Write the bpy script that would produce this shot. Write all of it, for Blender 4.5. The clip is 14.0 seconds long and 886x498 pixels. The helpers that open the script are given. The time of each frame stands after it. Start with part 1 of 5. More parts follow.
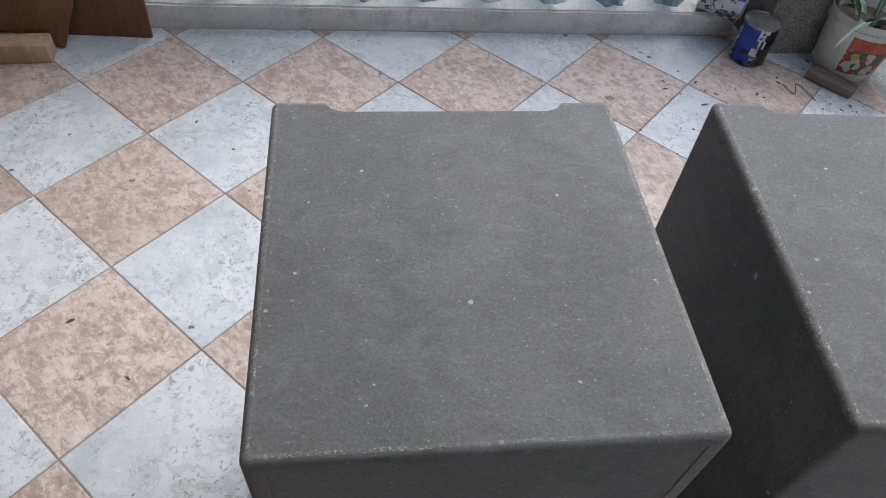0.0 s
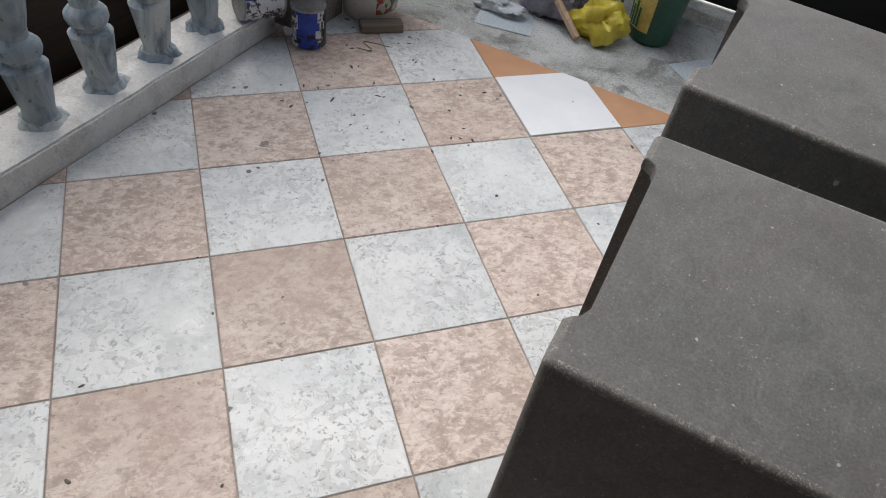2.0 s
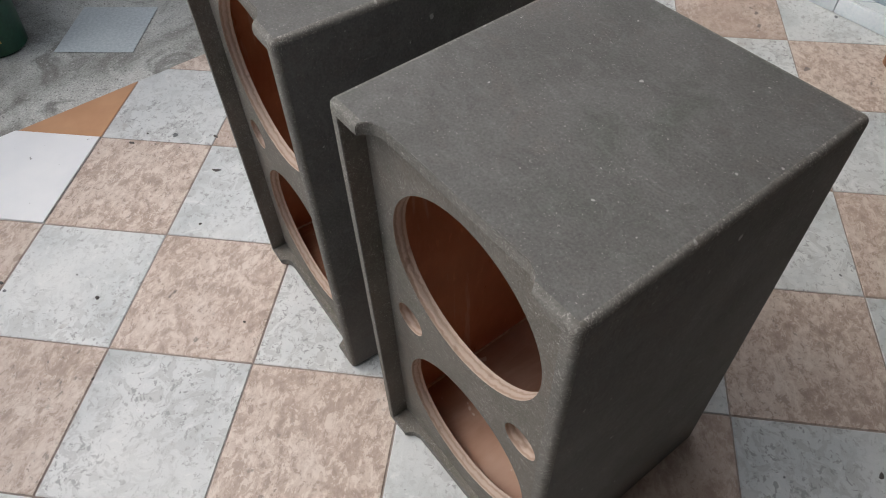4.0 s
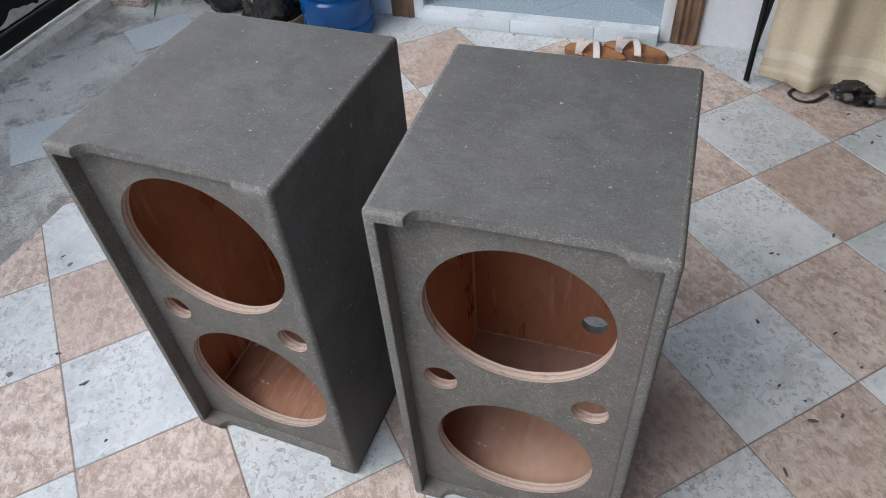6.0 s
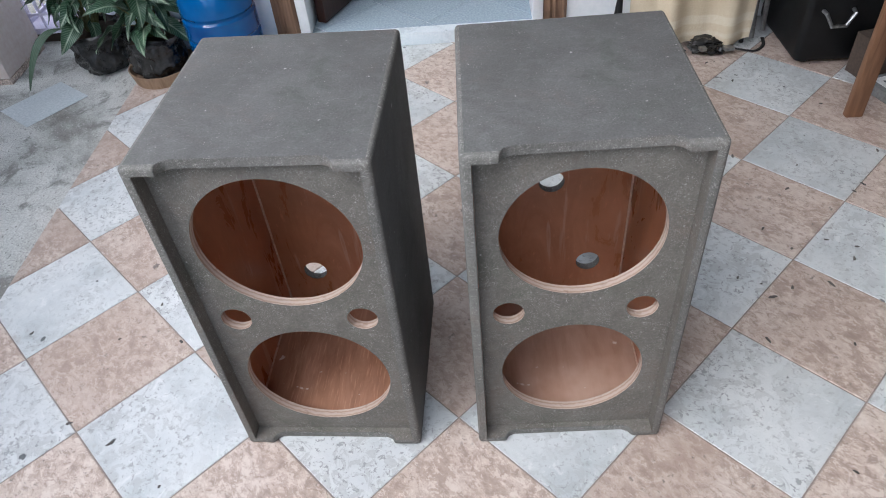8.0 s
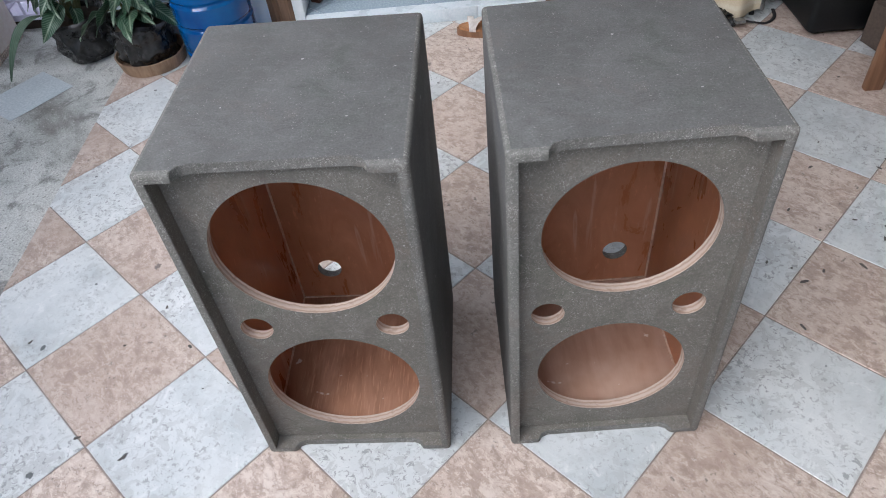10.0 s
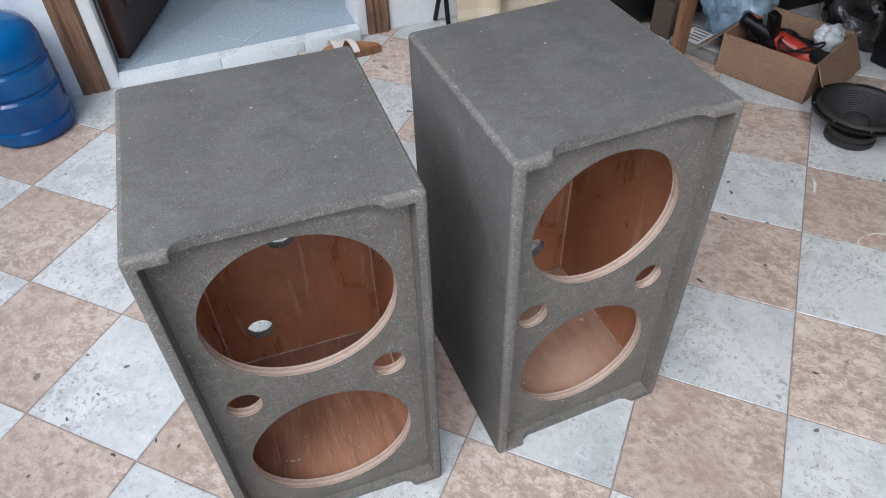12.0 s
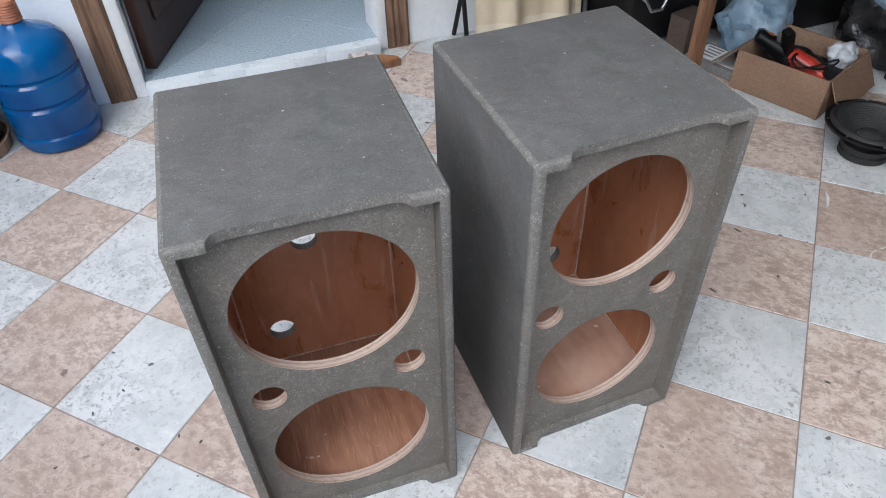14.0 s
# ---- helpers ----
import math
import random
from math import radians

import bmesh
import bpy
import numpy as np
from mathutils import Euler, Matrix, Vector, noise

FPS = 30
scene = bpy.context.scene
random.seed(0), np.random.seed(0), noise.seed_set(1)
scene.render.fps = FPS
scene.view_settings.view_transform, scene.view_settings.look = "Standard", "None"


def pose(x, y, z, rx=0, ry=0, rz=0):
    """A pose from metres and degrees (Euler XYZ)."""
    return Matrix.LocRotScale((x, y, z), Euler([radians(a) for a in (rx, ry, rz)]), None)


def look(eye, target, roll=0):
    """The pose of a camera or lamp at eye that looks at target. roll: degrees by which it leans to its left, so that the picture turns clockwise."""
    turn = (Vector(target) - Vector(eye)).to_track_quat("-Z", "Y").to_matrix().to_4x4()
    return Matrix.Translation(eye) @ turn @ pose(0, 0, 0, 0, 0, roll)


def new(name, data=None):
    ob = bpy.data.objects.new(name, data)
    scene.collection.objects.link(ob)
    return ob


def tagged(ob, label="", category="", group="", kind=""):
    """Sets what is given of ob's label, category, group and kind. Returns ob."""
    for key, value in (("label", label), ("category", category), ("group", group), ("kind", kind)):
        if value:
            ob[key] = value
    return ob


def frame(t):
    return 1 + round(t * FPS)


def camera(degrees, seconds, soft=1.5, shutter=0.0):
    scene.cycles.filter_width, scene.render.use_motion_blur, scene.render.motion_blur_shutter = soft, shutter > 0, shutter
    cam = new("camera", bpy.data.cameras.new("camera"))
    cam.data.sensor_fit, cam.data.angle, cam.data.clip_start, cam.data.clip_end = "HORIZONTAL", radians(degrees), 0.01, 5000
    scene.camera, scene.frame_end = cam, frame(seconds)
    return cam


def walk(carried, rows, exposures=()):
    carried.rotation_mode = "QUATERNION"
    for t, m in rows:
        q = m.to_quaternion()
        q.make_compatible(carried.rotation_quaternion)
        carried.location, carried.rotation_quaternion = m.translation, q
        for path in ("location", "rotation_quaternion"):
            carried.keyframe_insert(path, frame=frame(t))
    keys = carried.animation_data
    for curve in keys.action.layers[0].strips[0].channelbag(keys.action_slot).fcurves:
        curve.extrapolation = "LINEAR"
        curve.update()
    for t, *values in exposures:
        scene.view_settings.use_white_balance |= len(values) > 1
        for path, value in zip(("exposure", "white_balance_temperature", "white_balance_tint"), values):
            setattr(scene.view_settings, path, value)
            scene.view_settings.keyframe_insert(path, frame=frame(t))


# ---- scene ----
cam = camera(64.9, 14.0, soft=1.0)
PATH = [
    (0, (0.538, -0.316, 1.205), (-0.725, -0.091, -0.329), 6.6),
    (0.5, (0.469, -0.503, 1.209), (-0.725, 0.169, -0.248), 7.0),
    (1, (0.34, -0.598, 1.198), (-0.751, 0.282, -0.229), 5.3),
    (1.5, (0.161, -0.646, 1.181), (-0.625, 0.511, -0.249), 9.7),
    (2, (-0.033, -0.755, 1.18), (-0.514, 0.549, -0.259), 10.2),
    (2.5, (-0.149, -0.693, 1.154), (-0.191, 0.601, -0.37), 6.8),
    (3, (-0.191, -0.609, 1.158), (0.107, 0.525, -0.463), 2.2),
    (3.2, (-0.214, -0.598, 1.158), (0.23, 0.516, -0.442), 1.3),
    (5.3, (-0.461, -0.511, 1.23), (0.479, 0.401, -0.281), -6.6),
    (5.5, (-0.491, -0.454, 1.226), (0.528, 0.365, -0.287), -6.7),
    (6, (-0.601, -0.354, 1.269), (0.712, 0.161, -0.148), -4.9),
    (6.5, (-0.725, -0.329, 1.287), (0.689, 0.096, -0.061), -5.9),
    (7, (-0.811, -0.261, 1.298), (0.633, 0.079, -0.043), -4.6),
    (7.5, (-0.832, -0.133, 1.298), (0.616, 0.081, -0.065), -6.4),
    (7.7, (-0.837, -0.097, 1.294), (0.622, 0.048, -0.066), -6.4),
    (9.8, (-0.808, -0.007, 1.275), (0.625, 0.038, -0.119), -5.0),
    (10, (-0.756, 0.013, 1.269), (0.65, 0.086, -0.152), -6.6),
    (10.5, (-0.636, 0.045, 1.257), (0.714, 0.104, -0.218), -6.5),
    (11, (-0.611, 0.128, 1.25), (0.72, -0.044, -0.233), -3.8),
    (11.5, (-0.638, 0.246, 1.254), (0.654, -0.19, -0.209), -2.8),
    (12, (-0.693, 0.301, 1.276), (0.646, -0.208, -0.119), -2.0),
    (12.5, (-0.707, 0.316, 1.281), (0.655, -0.176, -0.099), -1.7),
    (13, (-0.713, 0.319, 1.277), (0.659, -0.186, -0.087), -1.6),
    (13.5, (-0.727, 0.331, 1.284), (0.669, -0.148, -0.067), -2.2),
    (14, (-0.729, 0.331, 1.284), (0.652, -0.16, -0.076), -2.0),
]
# the whole path, seconds, eye, target, roll
# exposure in stops and white balance, as the filming camera adjusts itself
EXPOSURES = [(0.0, 0.97, 5860, 10), (1.0, 0.95, 5920, 10), (2.0, 0.72, 6350, 10), (3.0, 0.60, 6500, 10), (5.3, 0.62, 6150, 10), (6.0, 0.82, 5900, 10), (7.5, 0.98, 5830, 10), (10.0, 0.93, 5850, 10), (14.0, 0.93, 5850, 10)]
walk(cam, [(t, look(eye, target, roll)) for t, eye, target, roll in PATH], EXPOSURES)

# ---- daylight: overcast sky that reaches in over the balustrade and the gate ----
world = bpy.data.worlds.new("overcast_sky")
scene.world = world
world.use_nodes = True
wt = world.node_tree
sky = wt.nodes.new("ShaderNodeTexSky")
sky.sky_type, sky.sun_disc = "NISHITA", False
sky.sun_elevation, sky.sun_rotation = radians(54), radians(-43)
sky.air_density, sky.dust_density = 1.2, 4.0
pale = wt.nodes.new("ShaderNodeHueSaturation")
pale.inputs["Saturation"].default_value = 0.6
wt.links.new(sky.outputs[0], pale.inputs["Color"])
wt.links.new(pale.outputs[0], wt.nodes["Background"].inputs["Color"])
wt.nodes["Background"].inputs["Strength"].default_value = 0.15
sun = new("sun", bpy.data.lights.new("sun", "SUN"))
sun.data.energy, sun.data.angle, sun.data.color = 1.0, radians(70), (1.0, 0.98, 0.96)
sun.matrix_basis = look((-3.0, 3.2, 6.0), (0, 0, 0))

# ---- small building helpers ----
def mesh_from(name, bm, mats, smooth=30):
    me = bpy.data.meshes.new(name)
    bmesh.ops.recalc_face_normals(bm, faces=bm.faces)
    bm.to_mesh(me)
    bm.free()
    for m in mats if isinstance(mats, (list, tuple)) else [mats]:
        me.materials.append(m)
    if smooth:
        for p in me.polygons:
            p.use_smooth = True
        me.set_sharp_from_angle(angle=radians(smooth))
    return me


def thing(name, m, label, category, group="", kind=""):
    ob = new(name)
    ob.empty_display_size = 0.05
    ob.matrix_basis = m
    return tagged(ob, label, category, group, kind)


def part(name, bm, mats, parent, label="", m=None, smooth=30):
    ob = new(name, mesh_from(name, bm, mats, smooth))
    ob.parent = parent
    if m is not None:
        ob.matrix_basis = m
    return tagged(ob, label)


def solo(name, bm, mats, m, label, category, group="", kind="", smooth=30):
    ob = new(name, mesh_from(name, bm, mats, smooth))
    ob.matrix_basis = m
    return tagged(ob, label, category, group, kind)


def share(name, me, parent, m, label=""):
    ob = new(name, me)
    ob.parent = parent
    ob.matrix_basis = m
    return tagged(ob, label)


def box(bm, x0, x1, y0, y1, z0, z1, mat=0, bevel=0.0, seg=2, m=None):
    r = bmesh.ops.create_cube(bm, size=1)
    vs = r["verts"]
    for v in vs:
        v.co = Vector(((x0 + x1) / 2 + v.co.x * (x1 - x0), (y0 + y1) / 2 + v.co.y * (y1 - y0), (z0 + z1) / 2 + v.co.z * (z1 - z0)))
    fs = list({f for v in vs for f in v.link_faces})
    for f in fs:
        f.material_index = mat
    if bevel:
        es = list({e for v in vs for e in v.link_edges})
        r = bmesh.ops.bevel(bm, geom=es, offset=bevel, segments=seg, profile=0.5, affect="EDGES", material=mat)
        vs = list({v for f in r["faces"] for v in f.verts} | {v for v in vs if v.is_valid})
    if m is not None:
        bmesh.ops.transform(bm, matrix=m, verts=vs)
    return bm


def new_box(*a, **k):
    return box(bmesh.new(), *a, **k)


def lathe(bm, profile, seg=24, mat=0, m=None, closed=True, wobble=0.0):
    rings, made = [], []
    for r, z in profile:
        ring = []
        for i in range(seg):
            a = 2 * math.pi * i / seg
            rr = r * (1 + wobble * noise.noise(Vector((math.cos(a) * 2, math.sin(a) * 2, z * 14))))
            ring.append(bm.verts.new((rr * math.cos(a), rr * math.sin(a), z)))
        rings.append(ring)
        made += ring
    for a, b in zip(rings, rings[1:]):
        for i in range(seg):
            bm.faces.new((a[i], a[(i + 1) % seg], b[(i + 1) % seg], b[i])).material_index = mat
    if closed:
        bm.faces.new(rings[0]).material_index = mat
        bm.faces.new(rings[-1]).material_index = mat
    if m is not None:
        bmesh.ops.transform(bm, matrix=m, verts=made)
    return bm


def tube(bm, pts, r, seg=8, mat=0):
    pts = [Vector(p) for p in pts]
    rings = []
    for i, p in enumerate(pts):
        d = (pts[min(i + 1, len(pts) - 1)] - pts[max(i - 1, 0)]).normalized()
        side = d.cross(Vector((0, 0, 1)) if abs(d.z) < 0.9 else Vector((1, 0, 0))).normalized()
        up = side.cross(d)
        rr = r[i] if isinstance(r, (list, tuple)) else r
        rings.append([bm.verts.new(p + rr * (math.cos(2 * math.pi * k / seg) * side + math.sin(2 * math.pi * k / seg) * up)) for k in range(seg)])
    for a, b in zip(rings, rings[1:]):
        for k in range(seg):
            bm.faces.new((a[k], a[(k + 1) % seg], b[(k + 1) % seg], b[k])).material_index = mat
    bm.faces.new(rings[0]).material_index = mat
    bm.faces.new(rings[-1]).material_index = mat
    return bm


def prism(bm, pts, z0, z1, mat=0):
    a = [bm.verts.new((x, y, z0)) for x, y in pts]
    b = [bm.verts.new((x, y, z1)) for x, y in pts]
    n = len(pts)
    for i in range(n):
        bm.faces.new((a[i], a[(i + 1) % n], b[(i + 1) % n], b[i])).material_index = mat
    bm.faces.new(a).material_index = mat
    bm.faces.new(b).material_index = mat
    return bm


def lump(bm, c, size, seed, rough=0.25, sub=4, mat=0, flat=True):
    """An uneven soft body, such as a filled bag."""
    r = bmesh.ops.create_icosphere(bm, subdivisions=sub, radius=1)
    for v in r["verts"]:
        n = v.co.normalized()
        k = 1 + rough * noise.noise(n * 1.6 + Vector((seed, 0, 0))) + rough * 0.5 * noise.noise(n * 4.5 + Vector((0, seed, 0)))
        k -= rough * 0.35 * abs(noise.noise(n * 7.0 + Vector((seed, seed, 0)))) + rough * 0.2 * abs(noise.noise(n * 15.0 + Vector((seed, 0, seed))))
        p = Vector((n.x * size[0] * k, n.y * size[1] * k, n.z * size[2] * k))
        if flat:
            p.z = max(p.z, -size[2] * 0.72)
        v.co = Vector(c) + p
    for f in {f for v in r["verts"] for f in v.link_faces}:
        f.material_index = mat
    return bm


# ---- materials ----
class Nodes:
    def __init__(self, name, rough=0.6, metal=0.0, base=(0.5, 0.5, 0.5), spec=0.5):
        self.mat = bpy.data.materials.new(name)
        self.mat.use_nodes = True
        self.t = self.mat.node_tree
        self.b = self.t.nodes["Principled BSDF"]
        self.b.inputs["Roughness"].default_value = rough
        self.b.inputs["Metallic"].default_value = metal
        self.b.inputs["Specular IOR Level"].default_value = spec
        self.b.inputs["Base Color"].default_value = (*base, 1)
        self.co = self.t.nodes.new("ShaderNodeTexCoord").outputs["Object"]

    def n(self, kind, **k):
        nd = self.t.nodes.new(kind)
        for a, v in k.items():
            if a in nd.inputs:
                nd.inputs[a].default_value = v
        return nd

    def link(self, a, b):
        self.t.links.new(a, b)

    def shifted(self):
        """Coordinates that differ from object to object."""
        info = self.t.nodes.new("ShaderNodeObjectInfo")
        mul = self.n("ShaderNodeMath")
        mul.operation = "MULTIPLY"
        mul.inputs[1].default_value = 37.0
        self.link(info.outputs["Random"], mul.inputs[0])
        add = self.n("ShaderNodeVectorMath")
        self.link(self.co, add.inputs[0])
        self.link(mul.outputs[0], add.inputs[1])
        self.co = add.outputs[0]
        self.random = info.outputs["Random"]
        return self

    def stretched(self, s, rot=(0, 0, 0)):
        mp = self.n("ShaderNodeMapping")
        mp.inputs["Scale"].default_value = s
        mp.inputs["Rotation"].default_value = rot
        self.link(self.co, mp.inputs["Vector"])
        return mp.outputs[0]

    def noise(self, scale, detail=4, rough=0.55, co=None, distort=0.0):
        nd = self.n("ShaderNodeTexNoise", Scale=scale, Detail=detail, Roughness=rough, Distortion=distort)
        self.link(co or self.co, nd.inputs["Vector"])
        return nd.outputs["Fac"]

    def ramp(self, fac, stops):
        nd = self.n("ShaderNodeValToRGB")
        els = nd.color_ramp.elements
        while len(els) < len(stops):
            els.new(0.5)
        for e, (p, c) in zip(els, stops):
            e.position = p
            e.color = (*c, 1) if isinstance(c, (tuple, list)) else (c, c, c, 1)
        self.link(fac, nd.inputs[0])
        return nd.outputs[0]

    def mix(self, fac, a, b, mode="MIX"):
        nd = self.t.nodes.new("ShaderNodeMix")
        nd.data_type = "RGBA"
        nd.blend_type = mode
        for at, v in ((0, fac), (6, a), (7, b)):
            s = nd.inputs[at]
            if isinstance(v, (int, float)):
                s.default_value = v if at == 0 else (v, v, v, 1)
            elif isinstance(v, tuple):
                s.default_value = (*v, 1)
            else:
                self.link(v, s)
        return nd.outputs[2]

    def colour(self, c):
        self.link(c, self.b.inputs["Base Color"])
        return self

    def rough(self, fac, lo, hi):
        self.link(self.ramp(fac, [(0.3, lo), (0.7, hi)]), self.b.inputs["Roughness"])
        return self

    def bump(self, fac, strength=0.3, dist=0.002):
        nd = self.n("ShaderNodeBump", Strength=strength, Distance=dist)
        self.link(fac, nd.inputs["Height"])
        self.link(nd.outputs[0], self.b.inputs["Normal"])
        return self


def simple(name, a, b, scale=12, rough=0.6, bump=0.2, metal=0.0, fine=120, dist=0.001, spec=0.5):
    """Two close tones in soft clouds with a fine grain over them."""
    k = Nodes(name, rough, metal, spec=spec)
    big, grain = k.noise(scale, 5), k.noise(fine, 3)
    c = k.mix(k.ramp(big, [(0.35, 0.0), (0.65, 1.0)]), a, b)
    c = k.mix(0.35, c, k.ramp(grain, [(0.3, 0.25), (0.7, 0.75)]), "OVERLAY")
    k.colour(c)
    k.rough(big, max(0.05, rough - 0.08), min(1, rough + 0.08))
    if bump:
        k.bump(grain, bump, dist)
    return k.mat


def tile_white():
    k = Nodes("glazed_white_tile", 0.35).shifted()
    cloud = k.noise(4.0, 6, 0.62)
    wisp = k.noise(26, 10, 0.72, None, 1.1)
    pit = k.noise(85, 6, 0.66, None, 0.5)
    where = k.noise(5, 4, 0.6)
    c = k.ramp(cloud, [(0.28, (0.46, 0.50, 0.505)), (0.48, (0.615, 0.64, 0.64)), (0.70, (0.71, 0.725, 0.715))])
    gate_ = k.ramp(where, [(0.36, 0.25), (0.56, 1.0)])
    c = k.mix(k.mix(1.0, k.ramp(wisp, [(0.515, 0.0), (0.54, 0.55), (0.62, 0.32)]), gate_, "MULTIPLY"), c, (0.385, 0.395, 0.39))
    c = k.mix(k.ramp(wisp, [(0.36, 0.45), (0.42, 0.0)]), c, (0.80, 0.80, 0.79))
    c = k.mix(k.mix(1.0, k.ramp(pit, [(0.57, 0.0), (0.60, 0.9)]), gate_, "MULTIPLY"), c, (0.33, 0.34, 0.34))
    patch = k.noise(11, 7, 0.7)
    c = k.mix(k.ramp(patch, [(0.635, 0.0), (0.70, 0.5)]), c, (0.40, 0.385, 0.36))
    drop = k.noise(24, 2, 0.4)
    c = k.mix(k.ramp(drop, [(0.745, 0.0), (0.757, 0.9)]), c, (0.085, 0.09, 0.095))
    tone = k.ramp(k.random, [(0.0, 0.90), (1.0, 1.0)])
    k.colour(k.mix(1.0, c, tone, "MULTIPLY"))
    k.rough(wisp, 0.28, 0.55)
    return k.bump(k.mix(0.5, wisp, pit), 0.7, 0.0018).mat


def tile_beige():
    k = Nodes("mottled_beige_tile", 0.45).shifted()
    cloud = k.noise(4.5, 5, 0.6)
    blot = k.noise(15, 12, 0.78, None, 0.25)
    fleck = k.noise(42, 10, 0.78, k.stretched((1, 1.5, 1), (0, 0, 0.6)), 0.4)
    speck = k.noise(62, 5, 0.6)
    where = k.noise(5, 3)
    c = k.ramp(blot, [(0.38, (0.40, 0.31, 0.255)), (0.487, (0.50, 0.40, 0.338)), (0.505, (0.575, 0.475, 0.407)), (0.62, (0.64, 0.55, 0.482))])
    c = k.mix(k.ramp(fleck, [(0.535, 0.0), (0.555, 0.75)]), c, (0.73, 0.65, 0.58))
    c = k.mix(k.ramp(fleck, [(0.43, 0.85), (0.45, 0.0)]), c, (0.34, 0.26, 0.21))
    worn = k.ramp(k.random, [(0.25, 0.6), (0.75, 0.15)])
    c = k.mix(k.mix(1.0, k.ramp(cloud, [(0.40, 1.0), (0.62, 0.15)]), worn, "MULTIPLY"), c, (0.42, 0.315, 0.255))
    c = k.mix(k.ramp(speck, [(0.62, 0.0), (0.67, 0.8)]), c, k.mix(k.ramp(where, [(0.46, 0.0), (0.62, 1.0)]), c, (0.17, 0.145, 0.125)))
    drop = k.noise(17, 3, 0.5)
    c = k.mix(k.ramp(drop, [(0.73, 0.0), (0.75, 0.8)]), c, (0.14, 0.12, 0.11))
    tone = k.ramp(k.random, [(0.0, 0.88), (1.0, 1.0)])
    k.colour(k.mix(1.0, c, tone, "MULTIPLY"))
    k.rough(fleck, 0.36, 0.62)
    return k.bump(k.mix(0.5, blot, fleck), 0.7, 0.0018).mat


def tile_terracotta():
    k = Nodes("plain_terracotta_tile", 0.5).shifted()
    c = k.ramp(k.noise(8, 6), [(0.3, (0.45, 0.24, 0.13)), (0.7, (0.56, 0.32, 0.18))])
    return k.colour(c).bump(k.noise(80), 0.2, 0.0006).mat


def tile_clean():
    k = Nodes("clean_white_tile", 0.3)
    c = k.ramp(k.noise(9, 4), [(0.3, (0.78, 0.80, 0.82)), (0.7, (0.84, 0.85, 0.86))])
    c = k.mix(k.ramp(k.noise(28, 3), [(0.70, 0.0), (0.73, 0.9)]), c, (0.2, 0.2, 0.2))
    return k.colour(c).mat


def cabinet_paint(name, wear, shade=(1.0, 1.0, 1.0)):
    """Textured grey-brown filler paint; wear: share of pale specks."""
    k = Nodes(name, 0.75, spec=0.28)
    cloud = k.noise(5.0, 7, 0.65, None, 0.8)
    tint = k.noise(9, 7, 0.68, None, 0.6)
    swirl = k.noise(22, 10, 0.70, k.stretched((1.0, 1.7, 1.0), (0.2, 0, 0.9)), 1.8)
    grain = k.noise(340, 3, 0.6)
    c = k.ramp(cloud, [(0.30, (0.098, 0.096, 0.091)), (0.70, (0.152, 0.150, 0.144))])
    c = k.mix(k.ramp(tint, [(0.54, 0.0), (0.68, 0.45)]), c, (0.148, 0.124, 0.110))
    c = k.mix(k.ramp(tint, [(0.34, 0.6), (0.47, 0.0)]), c, (0.090, 0.099, 0.084))
    c = k.mix(k.ramp(swirl, [(0.50, 0.0), (0.68, 0.4)]), c, (0.200, 0.201, 0.197))
    c = k.mix(k.ramp(swirl, [(0.34, 0.3), (0.43, 0.0)]), c, (0.066, 0.063, 0.056))
    c = k.mix(0.30, c, k.ramp(grain, [(0.3, 0.2), (0.7, 0.8)]), "OVERLAY")
    c = k.mix(1.0, c, shade, "MULTIPLY")
    worm = k.noise(460 if wear < 0.5 else 290, 2, 0.5, None, 0.8 if wear < 0.5 else 2.0)
    lo = 0.70 - 0.15 * wear
    patch = k.ramp(k.noise(34, 6, 0.68), [(0.42, 0.10 + 0.25 * wear), (0.60, 1.0)])
    sp = k.mix(1.0, k.ramp(worm, [(lo, 0.0), (lo + 0.05, 0.8)]), patch, "MULTIPLY")
    c = k.mix(sp, c, (0.44, 0.425, 0.395))
    spot = k.noise(90, 2, 0.4)
    c = k.mix(k.ramp(spot, [(0.765, 0.0), (0.78, 0.8)]), c, (0.42, 0.41, 0.39))
    k.colour(c)
    k.rough(swirl, 0.60, 0.82)
    return k.bump(k.mix(0.4, k.mix(0.5, grain, worm), k.mix(0.5, swirl, k.noise(90, 6, 0.68))), 0.55, 0.0014).mat


def plywood(name, a, b, turn=0.0):
    k = Nodes(name, 0.4)
    g = k.noise(5, 9, 0.65, k.stretched((2.2, 2.2, 0.8), (0, turn, 0)), 0.9)
    cloud = k.noise(3.6, 5, 0.6)
    c = k.ramp(g, [(0.3, a), (0.7, b)])
    c = k.mix(k.ramp(cloud, [(0.36, 0.40), (0.56, 0.0)]), c, tuple(x * 0.6 for x in a))
    streak = k.noise(9, 5, 0.6, k.stretched((3.2, 3.2, 0.30)), 0.3)
    c = k.mix(k.ramp(streak, [(0.60, 0.0), (0.66, 0.38), (0.72, 0.1)]), c, (0.62, 0.47, 0.38))
    c = k.mix(k.ramp(k.noise(30, 7, 0.65, k.stretched((3, 3, 1))), [(0.60, 0.0), (0.72, 0.35)]), c, tuple(min(1, x * 1.6) for x in b))
    k.colour(c)
    k.rough(g, 0.22, 0.42)
    return k.bump(g, 0.2, 0.0008).mat


